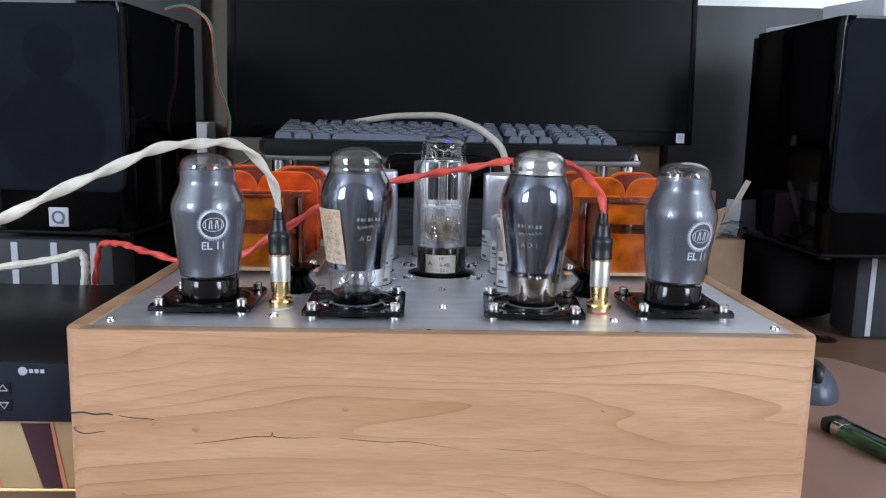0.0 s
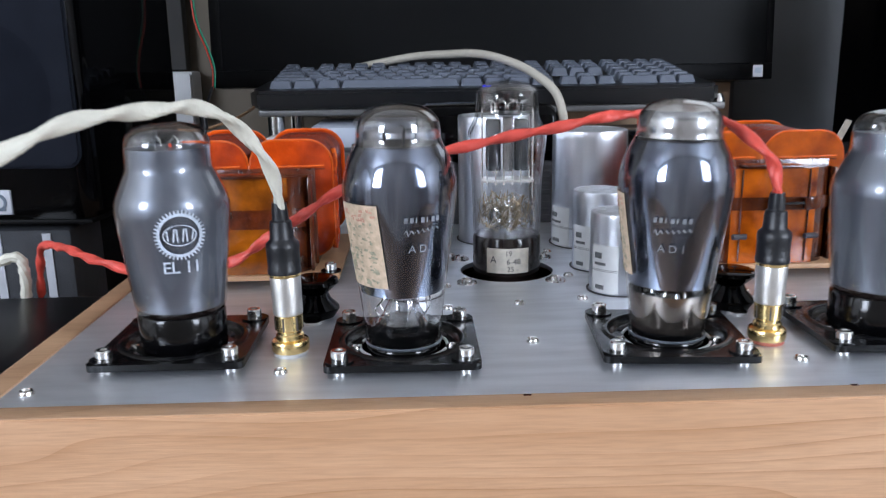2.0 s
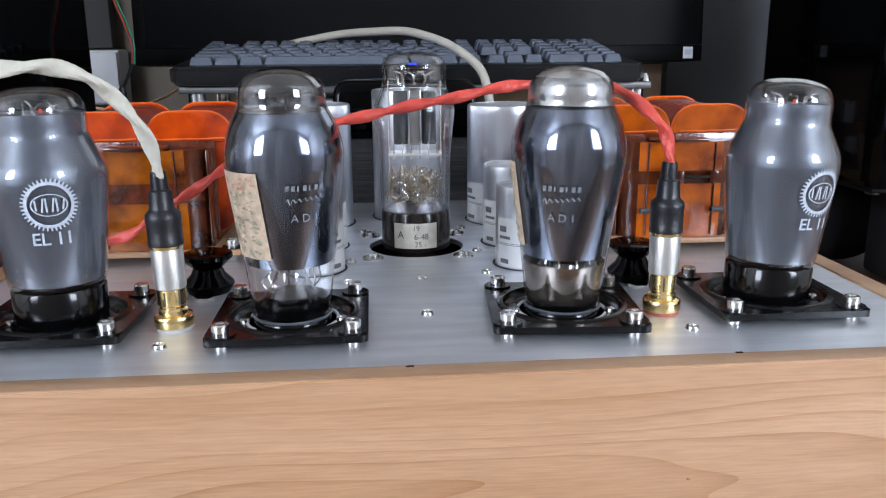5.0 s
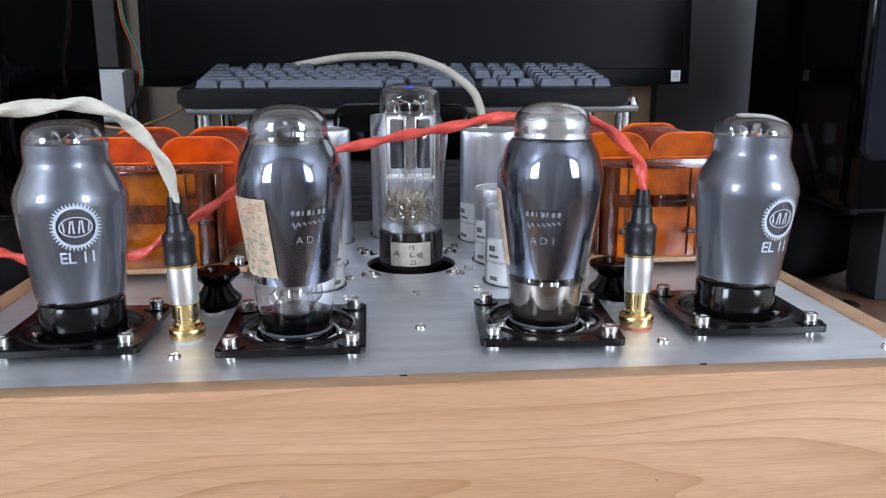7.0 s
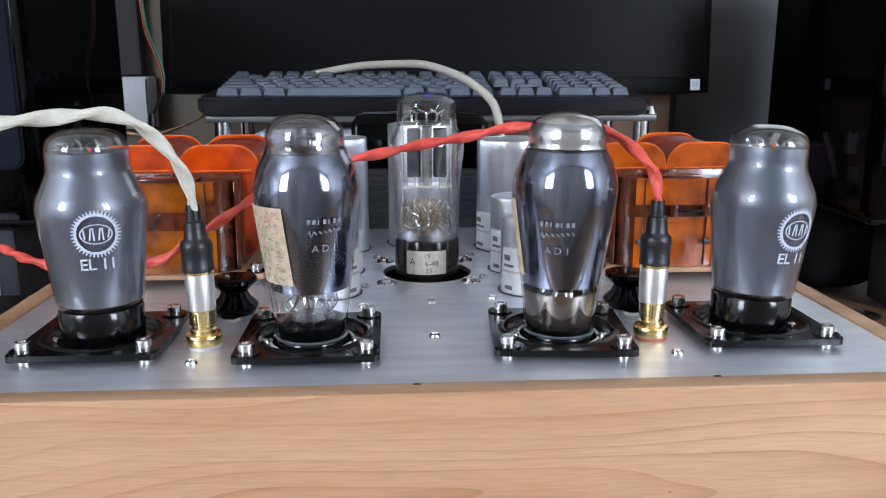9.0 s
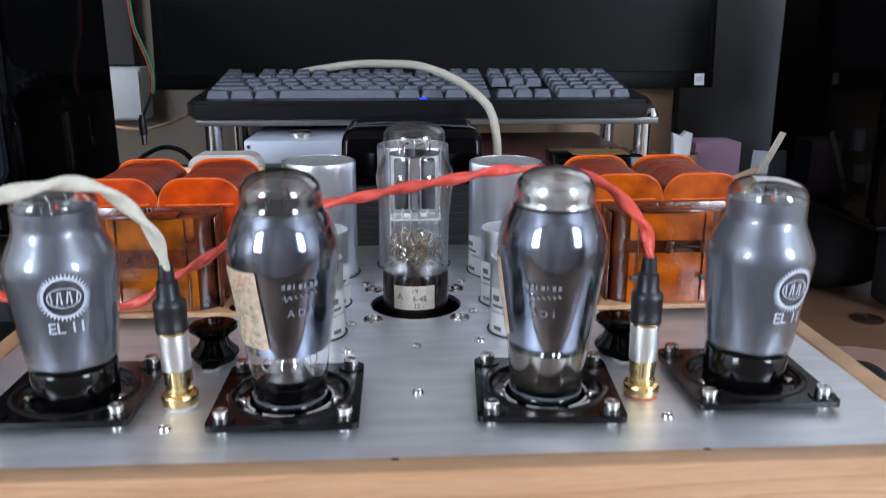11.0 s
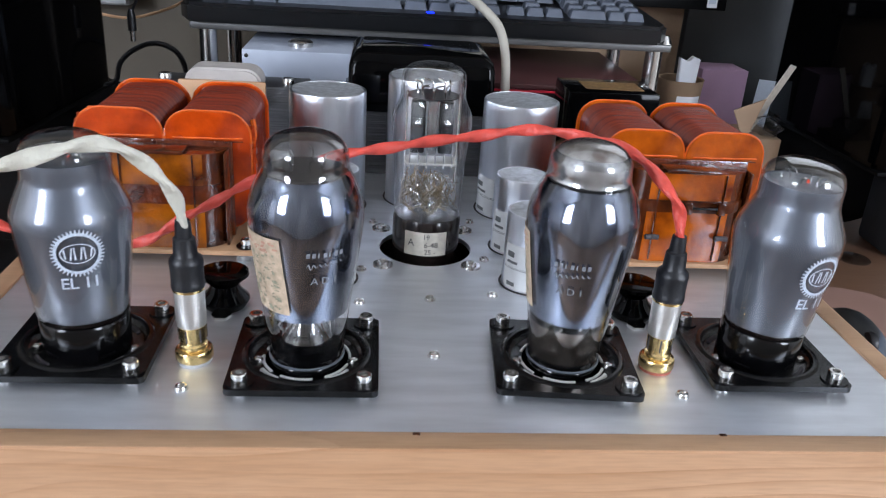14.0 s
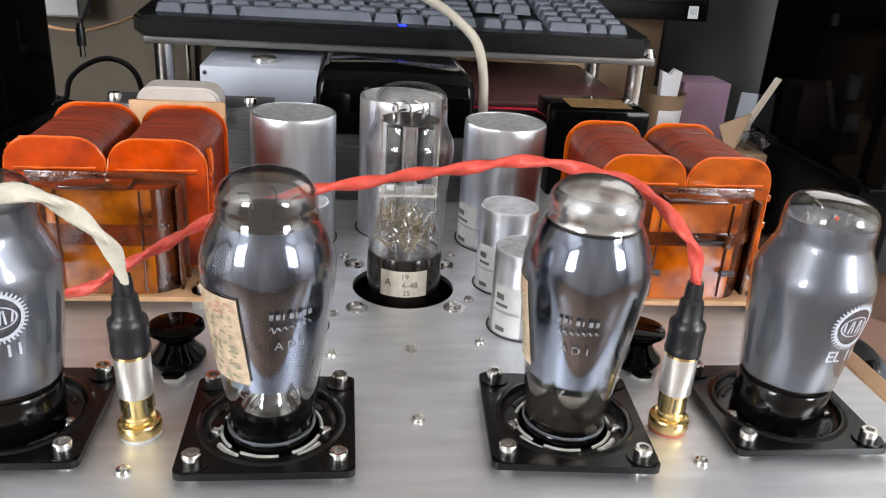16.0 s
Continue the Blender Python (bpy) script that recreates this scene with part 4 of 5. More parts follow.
def output_transformer(cx, strap, label):
    t = thing("output_transformer", label, "transformer", "output transformers", pose(cx, 0.1630, PLATE))
    bobbin = FLANGEAMBER if strap else FLANGE
    y0, y1, zc, hh = 0.022, 0.098, 0.0485, 0.066
    part("base_board", box(-0.052, -0.0005, 0.0052, 0.052, 0.112, 0.0082, 0.0006), TAN, t, "tan insulating mounting board")
    for sx in (-1, 1):
        part("spacer", box(sx * 0.045 - 0.004, 0.004, 0.0, sx * 0.045 + 0.004, 0.012, 0.0052), STEEL, t)
        part("spacer", box(sx * 0.045 - 0.004, 0.098, 0.0, sx * 0.045 + 0.004, 0.106, 0.0052), STEEL, t)
        cap_screw(t, sx * 0.0465, 0.007, 0.0090, 0.0034, 0.0042)
    # closed core loop, tape wound and varnished
    def loop(w, d, rr):
        return round_rect(w, d, rr, 5, 0.0, 0.060)
    b = bmesh.new()
    outer, innr = loop(0.074, 0.116, 0.018), loop(0.030, 0.078, 0.004)
    zl, zh = 0.0085, 0.0640
    rows = []
    for lp, z in ((outer, zl), (outer, zh), (innr, zh), (innr, zl)):
        rows.append([b.verts.new((u, v, z)) for u, v in lp])
    n = len(outer)
    for a in range(4):
        for i in range(n):
            j = (i + 1) % n
            p, q = rows[a], rows[(a + 1) % 4]
            b.faces.new((p[i], p[j], q[j], q[i]))
    bmesh.ops.recalc_face_normals(b, faces=b.faces)
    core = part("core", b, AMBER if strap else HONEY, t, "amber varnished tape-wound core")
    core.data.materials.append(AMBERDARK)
    # Faces turned sideways or upward take the darker amber.
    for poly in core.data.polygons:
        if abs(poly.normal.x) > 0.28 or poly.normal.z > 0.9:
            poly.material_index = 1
    # Dark sheet put in for the shaded gap between core and flanges.
    part("gap_shade", box(-0.0385, 0.0186, 0.0100, 0.0385, 0.0214, 0.0672, 0.0006), TAPE, t, "dark sheet standing for the shaded gap behind the core")
    part("core_flap", box(-0.017, -0.0004, 0.0641, 0.015, 0.016, 0.0660, 0.0006), AMBERDARK, core)
    for z0, z1 in ((0.0350, 0.0460),) if not strap else ():
        o = [(u * 1.012, 0.060 + (v - 0.060) * 1.008) for u, v in outer]
        part("tape_band", extrude(o, z1 - z0, "z", z0), TAPE, core, "dark wrapped tape band")
    for x in (-0.0195, 0.0195):
        part("corner_bead", sweep([(x, 0.0016, 0.010), (x * 1.01, 0.0014, 0.036), (x, 0.0016, 0.0636)], 0.0005, 6, 4), AMBERDARK, core)
    part("core_edge", box(0.0355, 0.006, 0.009, 0.0372, 0.021, 0.0636, 0.0004), AMBERDARK, core)
    part("core_edge", box(-0.0372, 0.006, 0.009, -0.0355, 0.021, 0.0636, 0.0004), AMBERDARK, core)
    if strap:
        o = [(u * 1.03, 0.060 + (v - 0.060) * 1.018) for u, v in outer]
        st = part("clamp_strap", extrude(o, 0.0075, "z", 0.0400, 0.0006), AMBERDARK, core, "varnished metal clamp strap")
        part("buckle", box(-0.005, -0.0042, 0.0407, 0.0, -0.001, 0.0480, 0.0008), AMBERDARK, st)
        part("buckle", box(0.015, -0.0042, 0.0407, 0.020, -0.001, 0.0480, 0.0008), AMBERDARK, st)
        part("clamp_bolt", sweep([(-0.003, -0.0030, 0.0445), (0.008, -0.0032, 0.0445), (0.018, -0.0030, 0.0445)], 0.0009, 8, 2), BLACKMETAL, st)
        for x in (-0.020, 0.022):
            part("core_slot", sweep([(x - 0.004, -0.0006, 0.0250), (x, 0.0, 0.0250), (x + 0.004, -0.0006, 0.0250)], 0.0016, 8, 2), INKDARK, core)
    for sx in (-1, 1):
        bx = sx * 0.0245
        coil = thing_part("bobbin", t, (bx, 0, zc))
        part("winding", ribbed(0.0445, hh, y0 + 0.002, y1 - 0.002), COIL, coil, "dark red varnished winding")
        for y in (y0, y1 - 0.002):
            part("flange", extrude(bobbin_outline(0.0480, hh + 0.0035), 0.0022, "y", y, 0.0006), bobbin, coil, "orange varnished bobbin flange")
            o = bobbin_outline(0.0478, hh + 0.0033)
            part("flange_edge", sweep([(u, y + 0.0011, v) for u, v in o + o[:1]], 0.0008, 6, 1), FLANGERIM, coil)
        part("lead_strip", sweep([(sx * 0.0236, y0 + 0.006, 0.026), (sx * 0.0248, y0 + 0.004, 0.008), (sx * 0.0246, y0 + 0.004, -0.014), (sx * 0.0236, y0 + 0.001, -0.030)], 0.0016, 6, 4), bobbin, coil)
        drip = random.Random(int(cx * 1000) + sx)
        for k in range(7):
            yd = y0 + drip.uniform(0.001, 0.012)
            zd = drip.uniform(-0.004, 0.030)
            pts = [(sx * (0.0232 + drip.uniform(0, 0.0014)), yd + drip.uniform(-0.0012, 0.0012), zd - q * drip.uniform(0.006, 0.011)) for q in range(4)]
            part("varnish_drip", sweep(pts, drip.uniform(0.0008, 0.0019), 7, 3), bobbin if k % 3 else FLANGERIM, coil)
        # Bright line painting the ledge highlight across the flange, with a dark line below.
        for k, (za, zb) in enumerate(((0.0138, 0.0133), (0.0152, 0.0150))):
            ridge = [(-0.0195 + 0.0065 * q, y0 - 0.0004, hh / 2 - za + (za - zb) * q / 6 + drip.uniform(-0.0002, 0.0002)) for q in range(7)]
            part("varnish_edge_line", sweep(ridge, 0.0006 - 0.0002 * k, 6, 3), FLANGERIM if k == 0 else AMBERDARK, coil)
        for k in range(3):
            xd = drip.uniform(-0.018, 0.012)
            part("varnish_edge_line", sweep([(xd + 0.002 * q, y0 + 0.001, hh / 2 + 0.0012 + drip.uniform(-0.0003, 0.0003)) for q in range(4)], drip.uniform(0.0005, 0.0009), 6, 3), FLANGERIM, coil)
        for k in range(3):
            part("lug", box(sx * 0.0240 - 0.0015, y0 + 0.001, 0.010 - 0.016 * k, sx * 0.0240 + 0.0026, y0 + 0.006, 0.014 - 0.016 * k, 0.0006), bobbin, coil)
    return t


def thing_part(name, parent, loc):
    ob = new(name)
    ob.empty_display_size = 0.005
    ob.parent = parent
    ob.location = loc
    return ob


def ribbed(w, h, y0, y1):
    """Layered winding: a rounded box whose section swells and shrinks turn by turn."""
    b = bmesh.new()
    n = 128
    rings = []
    for k in range(n + 1):
        y = y0 + (y1 - y0) * k / n
        g = -0.0003 if k % 2 else 0.0002
        rings.append([b.verts.new((u, y, v)) for u, v in bobbin_outline(w, h, g)])
    m = len(rings[0])
    for p, q in zip(rings, rings[1:]):
        for i in range(m):
            b.faces.new((p[i], p[(i + 1) % m], q[(i + 1) % m], q[i]))
    b.faces.new(rings[0])
    b.faces.new(list(reversed(rings[-1])))
    bmesh.ops.recalc_face_normals(b, faces=b.faces)
    return b


output_transformer(-0.1490, False, "amber varnished output transformer with two dark red coils")
output_transformer(0.1540, True, "amber varnished output transformer with clamp strap, two coils")

# choke behind the left transformer
ck = thing("choke_coil", "pale taped choke coil behind the amber transformer", "choke", "", pose(-0.1520, 0.395, PLATE))
part("core", box(-0.055, -0.006, 0.0, 0.066, 0.034, 0.0530, 0.001), LAM, ck)
part("winding", extrude(round_rect(0.060, 0.030, 0.012, 6, 0.0, 0.0520), 0.028, "y", -0.010, 0.002), PALECOIL, ck)
part("bobbin_board", box(-0.0340, -0.0150, 0.0400, 0.0340, -0.0105, 0.0580, 0.001), TAN, ck)
for x in (-0.048, 0.050):
    part("bolt", lathe([(0, 0.006), (0.004, 0.006), (0.005, 0.0045), (0.005, 0), (0, 0)], 12, (x, 0.004, 0.053)), STEEL, ck)

# mains transformer
pt = thing("mains_transformer", "black bell-covered mains transformer on a grey laminated core", "transformer", "", pose(0.0040, 0.383, PLATE))
lam = part("core", box(-0.056, -0.044, 0.0, 0.056, 0.044, 0.050, 0.0008), LAM, pt, "grey stacked steel laminations")
for k in range(9):
    part("sheet", box(-0.0564, -0.0446, 0.004 + 0.005 * k, 0.0564, 0.0446, 0.0065 + 0.005 * k), LAM, lam)
b = bmesh.new()
rows = []
for w, d, z in ((0.120, 0.096, 0.050), (0.120, 0.096, 0.0555), (0.112, 0.088, 0.0565), (0.1105, 0.0865, 0.0820), (0.1075, 0.0835, 0.0875), (0.1010, 0.0770, 0.0912), (0.0930, 0.0690, 0.0925)):
    rows.append([b.verts.new((u, v, z)) for u, v in round_rect(w, d, 0.006, 4)])
for p, q in zip(rows, rows[1:]):
    for i in range(len(p)):
        b.faces.new((p[i], p[(i + 1) % len(p)], q[(i + 1) % len(p)], q[i]))
b.faces.new(rows[-1])
bmesh.ops.recalc_face_normals(b, faces=b.faces)
part("bell_cover", b, BLACKGLOSS, pt, "glossy black pressed bell cover")
for sx in (-1, 1):
    cap_screw(pt, sx * 0.054, -0.042, 0.0563, 0.003, 0.003)

# small black boxed choke at the right
bb = thing("small_transformer", "small black boxed transformer with a gold printed label", "transformer", "", pose(0.1610, 0.392, PLATE))
part("case", box(-0.038, -0.030, 0.0, 0.036, 0.026, 0.0665, 0.0015), BLACKGLOSS, bb)
part("label", box(-0.022, -0.018, 0.0666, 0.026, 0.012, 0.0669), GOLDLABEL, bb, "worn gold printed label")


# ---- knobs and plugs ----
def knob(x, y):
    k = thing("binding_knob", "glossy black waisted terminal knob on the plate", "knob", "terminal knobs", pose(x, y, PLATE) @ Matrix.Diagonal((1.17, 1.17, 0.86, 1)))
    part("cap", lathe([(0, 0.0235), (0.0085, 0.0235), (0.0105, 0.0225), (0.0108, 0.0205), (0.0085, 0.0175), (0.0062, 0.0145), (0, 0.0145)], 40), BLACKGLOSS, k)
    part("skirt", lathe([(0, 0.0145), (0.0060, 0.0143), (0.0072, 0.0105), (0.0105, 0.0060), (0.0108, 0.0045), (0.0088, 0.0), (0, 0.0)], 40), BLACKGLOSS, k)
    part("brass_nut", lathe([(0, 0.0012), (0.0045, 0.0012), (0.0045, 0.0), (0, 0)], 6, (0.0, -0.0105, 0)), STEEL, k)
    return k


knob(-0.1050, 0.1125)
knob(0.1100, 0.1115)


def plug(x, y, ring, label, lean=0.0):
    p = thing("rca_plug", label, "plug", "phono plugs", pose(x, y, PLATE, 0, lean, 0))
    part("washer", lathe([(0, 0), (0.0078, 0), (0.0078, 0.0016), (0, 0.0016)], 32), ring, p)
    b = lathe([(0, 0.0016), (0.0080, 0.0016), (0.0084, 0.0024), (0.0084, 0.0058), (0.0080, 0.0066), (0.0062, 0.0072), (0.0062, 0.0090), (0.0054, 0.0098), (0.0054, 0.012), (0, 0.012)], 40)
    part("jack", b, GOLD, p, "knurled gold-plated jack")
    col = part("collar", lathe([(0.0054, 0.011), (0.0060, 0.0115), (0.0062, 0.0185), (0, 0.0185)], 40), GOLD, p)
    for k in range(6):
        a = radians(60 * k + 15)
        part("collar_slit", box(0.0061 * math.cos(a) - 0.0003, 0.0061 * math.sin(a) - 0.0003, 0.0115, 0.0061 * math.cos(a) + 0.0003, 0.0061 * math.sin(a) + 0.0003, 0.0178), INKDARK, col)
    part("barrel", lathe([(0.0060, 0.0185), (0.0066, 0.0190), (0.0068, 0.0375), (0.0064, 0.0385), (0, 0.0385)], 40), SATIN, p, "satin metal barrel")
    part("trim_ring", lathe([(0.0066, 0.0360), (0.0070, 0.0362), (0.0070, 0.0385), (0.0066, 0.0388)], 40), GOLD, p)
    part("strain_relief", lathe([(0.0062, 0.0372), (0.0073, 0.0375), (0.0074, 0.0395), (0.0071, 0.0402), (0.0072, 0.0470), (0.0074, 0.0492), (0.0071, 0.0510), (0.0056, 0.0524), (0.0052, 0.0532), (0.0048, 0.0590), (0.0046, 0.0604), (0.0036, 0.0612), (0.0034, 0.0660), (0.0031, 0.0685), (0, 0.0685)], 36), RUBBER, p, "black shrink-tube boot")
    return p


plug(-0.1092, 0.0580, CERAMIC, "gold phono plug with black boot and white washer", -1.2)
plug(0.1068, 0.0575, WASHERRED, "gold phono plug with black boot and red washer")


def cable(name, label, points, radius, pitch, material):
    return solid(name, twisted(points, radius, pitch), material, label, "cable")


cable("red_cable", "red twisted cloth-covered signal cable arching over the tubes",
      [(0.1068, 0.0575, 0.212), (0.1063, 0.0577, 0.222), (0.1017, 0.0615, 0.236), (0.088, 0.078, 0.2485), (0.066, 0.103, 0.2505), (0.040, 0.117, 0.2475), (0.0, 0.121, 0.2395),
       (-0.040, 0.123, 0.2315), (-0.075, 0.129, 0.219), (-0.100, 0.135, 0.206), (-0.125, 0.138, 0.190), (-0.152, 0.140, 0.173), (-0.194, 0.142, 0.165),
       (-0.240, 0.168, 0.170), (-0.274, 0.205, 0.169), (-0.300, 0.238, 0.158), (-0.314, 0.262, 0.122)], 0.00235, 0.024, REDWIRE)
cable("white_cable", "cream twisted cloth-covered signal cable arching from its plug",
      [(-0.1104, 0.0578, 0.212), (-0.1104, 0.0560, 0.2215), (-0.1118, 0.0505, 0.2320), (-0.1155, 0.0435, 0.2440), (-0.1210, 0.0360, 0.2530), (-0.1280, 0.0290, 0.2590), (-0.1380, 0.0150, 0.2620),
       (-0.1480, 0.0, 0.2618), (-0.1580, -0.0150, 0.2605), (-0.1700, -0.0300, 0.2560), (-0.1840, -0.0450, 0.2480), (-0.2000, -0.0570, 0.2390), (-0.2200, -0.0630, 0.2290), (-0.2500, -0.0600, 0.2140),
       (-0.3000, -0.0450, 0.190), (-0.3800, -0.0150, 0.158), (-0.46, 0.02, 0.13), (-0.50, 0.1, 0.119)], 0.0025, 0.027, WHITEWIRE)

# ---- keyboard on its raised shelf ----
sh = thing("keyboard_shelf", "grey raised shelf on brushed steel posts", "shelf")
part("tray", box(-0.2075, 0.528, 0.2240, 0.2595, 0.700, 0.2315, 0.002), TRAY, sh)
for x in (-0.193, 0.2465):
    for y in (0.541, 0.685):
        po = part("post", lathe([(0, 0), (0.0085, 0), (0.0085, 0.2240), (0, 0.2240)], 28, (x, y, 0)), STEEL, sh, "brushed steel post")
        part("cap_nut", lathe([(0, 0.0085), (0.0038, 0.008), (0.0055, 0.005), (0.0075, 0.0), (0, 0.0)], 24, (x + (0.007 if x > 0 else -0.007), y - 0.006, 0.2315)), STEEL, po)

kb = thing("keyboard", "black keyboard with slate grey keycaps and a blue light", "keyboard", "", pose(0.0185, 0.516, 0.2318, 4.2, 0, 0))
KW, KD = 0.464, 0.150
out = [(-KW / 2 + 0.008, 0.0), (KW / 2 - 0.008, 0.0), (KW / 2, 0.012), (KW / 2 - 0.003, KD - 0.01), (KW / 2 - 0.012, KD), (-KW / 2 + 0.012, KD), (-KW / 2 + 0.003, KD - 0.01), (-KW / 2, 0.012)]
part("housing", extrude(out, 0.0178, "z", 0.0, 0.003), KEYBASE, kb)
part("front_badge", box(-0.006, 0.0055, 0.0179, 0.006, 0.0135, 0.0182), KEYBASE, kb)
part("indicator_light", lathe([(0, 0.0008), (0.0036, 0.0007), (0.0046, 0.0)], 6, (0.0, 0.0095, 0.0181)), BLUELED, kb, "glowing blue indicator")
U = 0.01905


def keycap(units):
    w = units * U - 0.0012
    b = bmesh.new()
    bot = [b.verts.new((u, v, 0)) for u, v in ((0, 0), (w, 0), (w, U - 0.0012), (0, U - 0.0012))]
    top = [b.verts.new((u, v, 0.0085)) for u, v in ((0.0024, 0.0030), (w - 0.0024, 0.0030), (w - 0.0024, U - 0.0030), (0.0024, U - 0.0030))]
    for i in range(4):
        b.faces.new((bot[i], bot[(i + 1) % 4], top[(i + 1) % 4], top[i]))
    b.faces.new(top)
    bmesh.ops.recalc_face_normals(b, faces=b.faces)
    bmesh.ops.bevel(b, geom=[e for e in b.edges if e.verts[0].co.z > 0.004 or e.verts[1].co.z > 0.004], offset=0.0008, segments=1, affect="EDGES")
    me = bpy.data.meshes.new("keycap")
    b.to_mesh(me)
    b.free()
    me.materials.append(KEYCAP)
    return me


CAPS = {}
legend = bpy.data.meshes.new("legend")
b = rect2d(0.0045, 0.0105, 0.0078, 0.0135)
b.to_mesh(legend)
b.free()
legend.materials.append(LEGEND)
ROWSK = [([1.25, 1.25, 1.25, 6.25, 1.25, 1.25, 1.25, 1.25], 0.25, [1, 1, 1], 0.25, [2, 1, 1]),
         ([2.25] + [1] * 10 + [2.75], 0.25, [0, 1, 0], 0.25, [1, 1, 1, 1]),
         ([1.75] + [1] * 11 + [2.25], 0.25, [], 3.25, [1, 1, 1, 1]),
         ([1.5] + [1] * 12 + [1.5], 0.25, [1, 1, 1], 0.25, [1, 1, 1, 1]),
         ([1] * 13 + [2], 0.25, [1, 1, 1], 0.25, [1, 1, 1, 1]),
         ([1, -1, 1, 1, 1, 1, -0.5, 1, 1, 1, 1, -0.5, 1, 1, 1, 1], 0.25, [1, 1, 1], 0.25, [1, 1, 1, 1])]
for j, (main, g1, nav, g2, pad) in enumerate(ROWSK):
    x = -KW / 2 + 0.0165
    y = 0.020 + j * U + (0.004 if j == 5 else 0)
    seq = list(main) + [-g1] + ([1 if q else -1 for q in nav] if nav else []) + [-g2] + list(pad)
    for u in seq:
        if u > 0:
            if u not in CAPS:
                CAPS[u] = keycap(u)
            k = new("keycap", CAPS[u])
            k.parent = kb
            k.matrix_basis = pose(x, y, 0.0170 + 0.0011 * j, 2.0 * (j - 2), 0, 0)
            if u <= 2 and not (j == 0 and u > 3):
                lg = new("legend", legend)
                lg.parent = k
                lg.location = (0, 0, 0.0087)
        x += abs(u) * U

solid("beige_cable", sweep([(0.088, 0.452, 0.150), (0.086, 0.456, 0.190), (0.085, 0.466, 0.222), (0.080, 0.480, 0.2445), (0.066, 0.497, 0.2595), (0.046, 0.520, 0.2720), (0.015, 0.552, 0.2815), (-0.020, 0.590, 0.2820), (-0.055, 0.625, 0.2800), (-0.095, 0.655, 0.2735), (-0.115, 0.668, 0.2695)], 0.0042, 10, 8),
      GREYWIRE, "thick beige cord lying over the keyboard", "cord")

# ---- monitor ----
mo = thing("monitor", "large black flat monitor with a thin matte bezel", "monitor", "", pose(0.0455, 0.712, 0.247, -4, 0, 0.6))
part("back_shell", box(-0.339, 0.004, 0.0, 0.339, 0.040, 0.385, 0.006), KEYBASE, mo)
part("screen", box(-0.331, -0.0012, 0.020, 0.331, 0.004, 0.377), SCREEN, mo, "switched-off matte black screen")
fr = box(-0.339, -0.003, 0.0, 0.339, 0.0038, 0.0195, 0.001)
box(-0.339, -0.003, 0.0195, -0.3265, 0.0038, 0.385, 0.001, bm=fr)
box(0.3315, -0.003, 0.0195, 0.339, 0.0038, 0.385, 0.001, bm=fr)
part("bezel", fr, BEZEL, mo)
st = part("sticker", box(0.3150, -0.0038, 0.0030, 0.3270, -0.0031, 0.0170), PAPER, mo, "small white and blue sticker")
part("sticker_print", box(0.3168, -0.0042, 0.0075, 0.3252, -0.0039, 0.0140), INK, st)
part("stand_neck", box(-0.03, 0.041, -0.244, 0.03, 0.060, 0.12, 0.004), BLACKMETAL, mo)
part("stand_foot", box(-0.12, -0.02, -0.2465, 0.12, 0.13, -0.236, 0.004), BLACKMETAL, mo)


# ---- loudspeakers ----
def speaker(m, label, logo):
    s = thing("loudspeaker", label, "loudspeaker", "desktop loudspeakers", m)
    # front lower edge at the origin of the cabinet, width along x, depth along +y
    w, d, h = 0.172, 0.245, 0.262
    b = extrude(round_rect(w, d, 0.020, 6, 0, d / 2), h, "z", 0.0, 0.006)
    part("cabinet", b, BLACKGLOSS, s, "gloss black lacquered cabinet")
    g = extrude(round_rect(w - 0.008, h - 0.052, 0.014, 6, 0.0, h / 2 + 0.022), 0.006, "y", -0.0050, 0.002)
    gr = part("grille", g, GRILLE, s, "dark blue-grey cloth grille")
    for z, r1 in ((0.205, 0.030), (0.115, 0.062)):
        dr = part("driver", lathe([(0, 0.0003), (r1 * 0.9, 0.0003), (r1, 0.0)], 48), DRIVER, gr, "dark driver cone seen through the cloth")
        dr.matrix_basis = pose(0, -0.0050, z, 90, 0, 0)
    if logo:
        bd = part("badge", box(-0.0115, -0.0022, 0.006, 0.0115, 0.0005, 0.0285, 0.0006), STRIPE, s, "small pale square badge")
        rg = part("badge_ring", lathe([(0.0052, 0.0), (0.0052, 0.0008), (0.0078, 0.0008), (0.0078, 0.0)], 32), MOUSEG, bd)
        rg.matrix_basis = pose(0.0, -0.0022, 0.0172, 90, 0, 0)
        part("badge_tail", box(0.002, -0.0032, 0.0095, 0.0062, -0.0022, 0.0125), MOUSEG, bd)
    part("base_trim", box(-w / 2 + 0.004, 0.004, -0.0042, w / 2 - 0.004, d - 0.01, -0.0002, 0.001), BEZEL, s, "thin dark base trim")
    for sx in (-1, 1):
        part("foot", lathe([(0, 0), (0.007, 0), (0.007, 0.0058), (0, 0.0058)], 16, (sx * 0.06, 0.035, -0.010)), RUBBER, s)
        part("foot", lathe([(0, 0), (0.007, 0), (0.007, 0.0058), (0, 0.0058)], 16, (sx * 0.06, d - 0.04, -0.010)), RUBBER, s)
    return s


def foam_stand(m, h):
    s = thing("speaker_stand", "dark grey block stand with pale vertical stripes", "speaker stand", "speaker stands", m)
    part("block", box(-0.084, 0.0, 0.0, 0.084, 0.07, h, 0.006), FOAM, s)
    for k in range(4):
        x = -0.063 + 0.042 * k
        part("stripe", box(x - 0.0035, -0.0012, 0.004, x + 0.0035, 0.0012, h - 0.004), STRIPE, s)
    return s


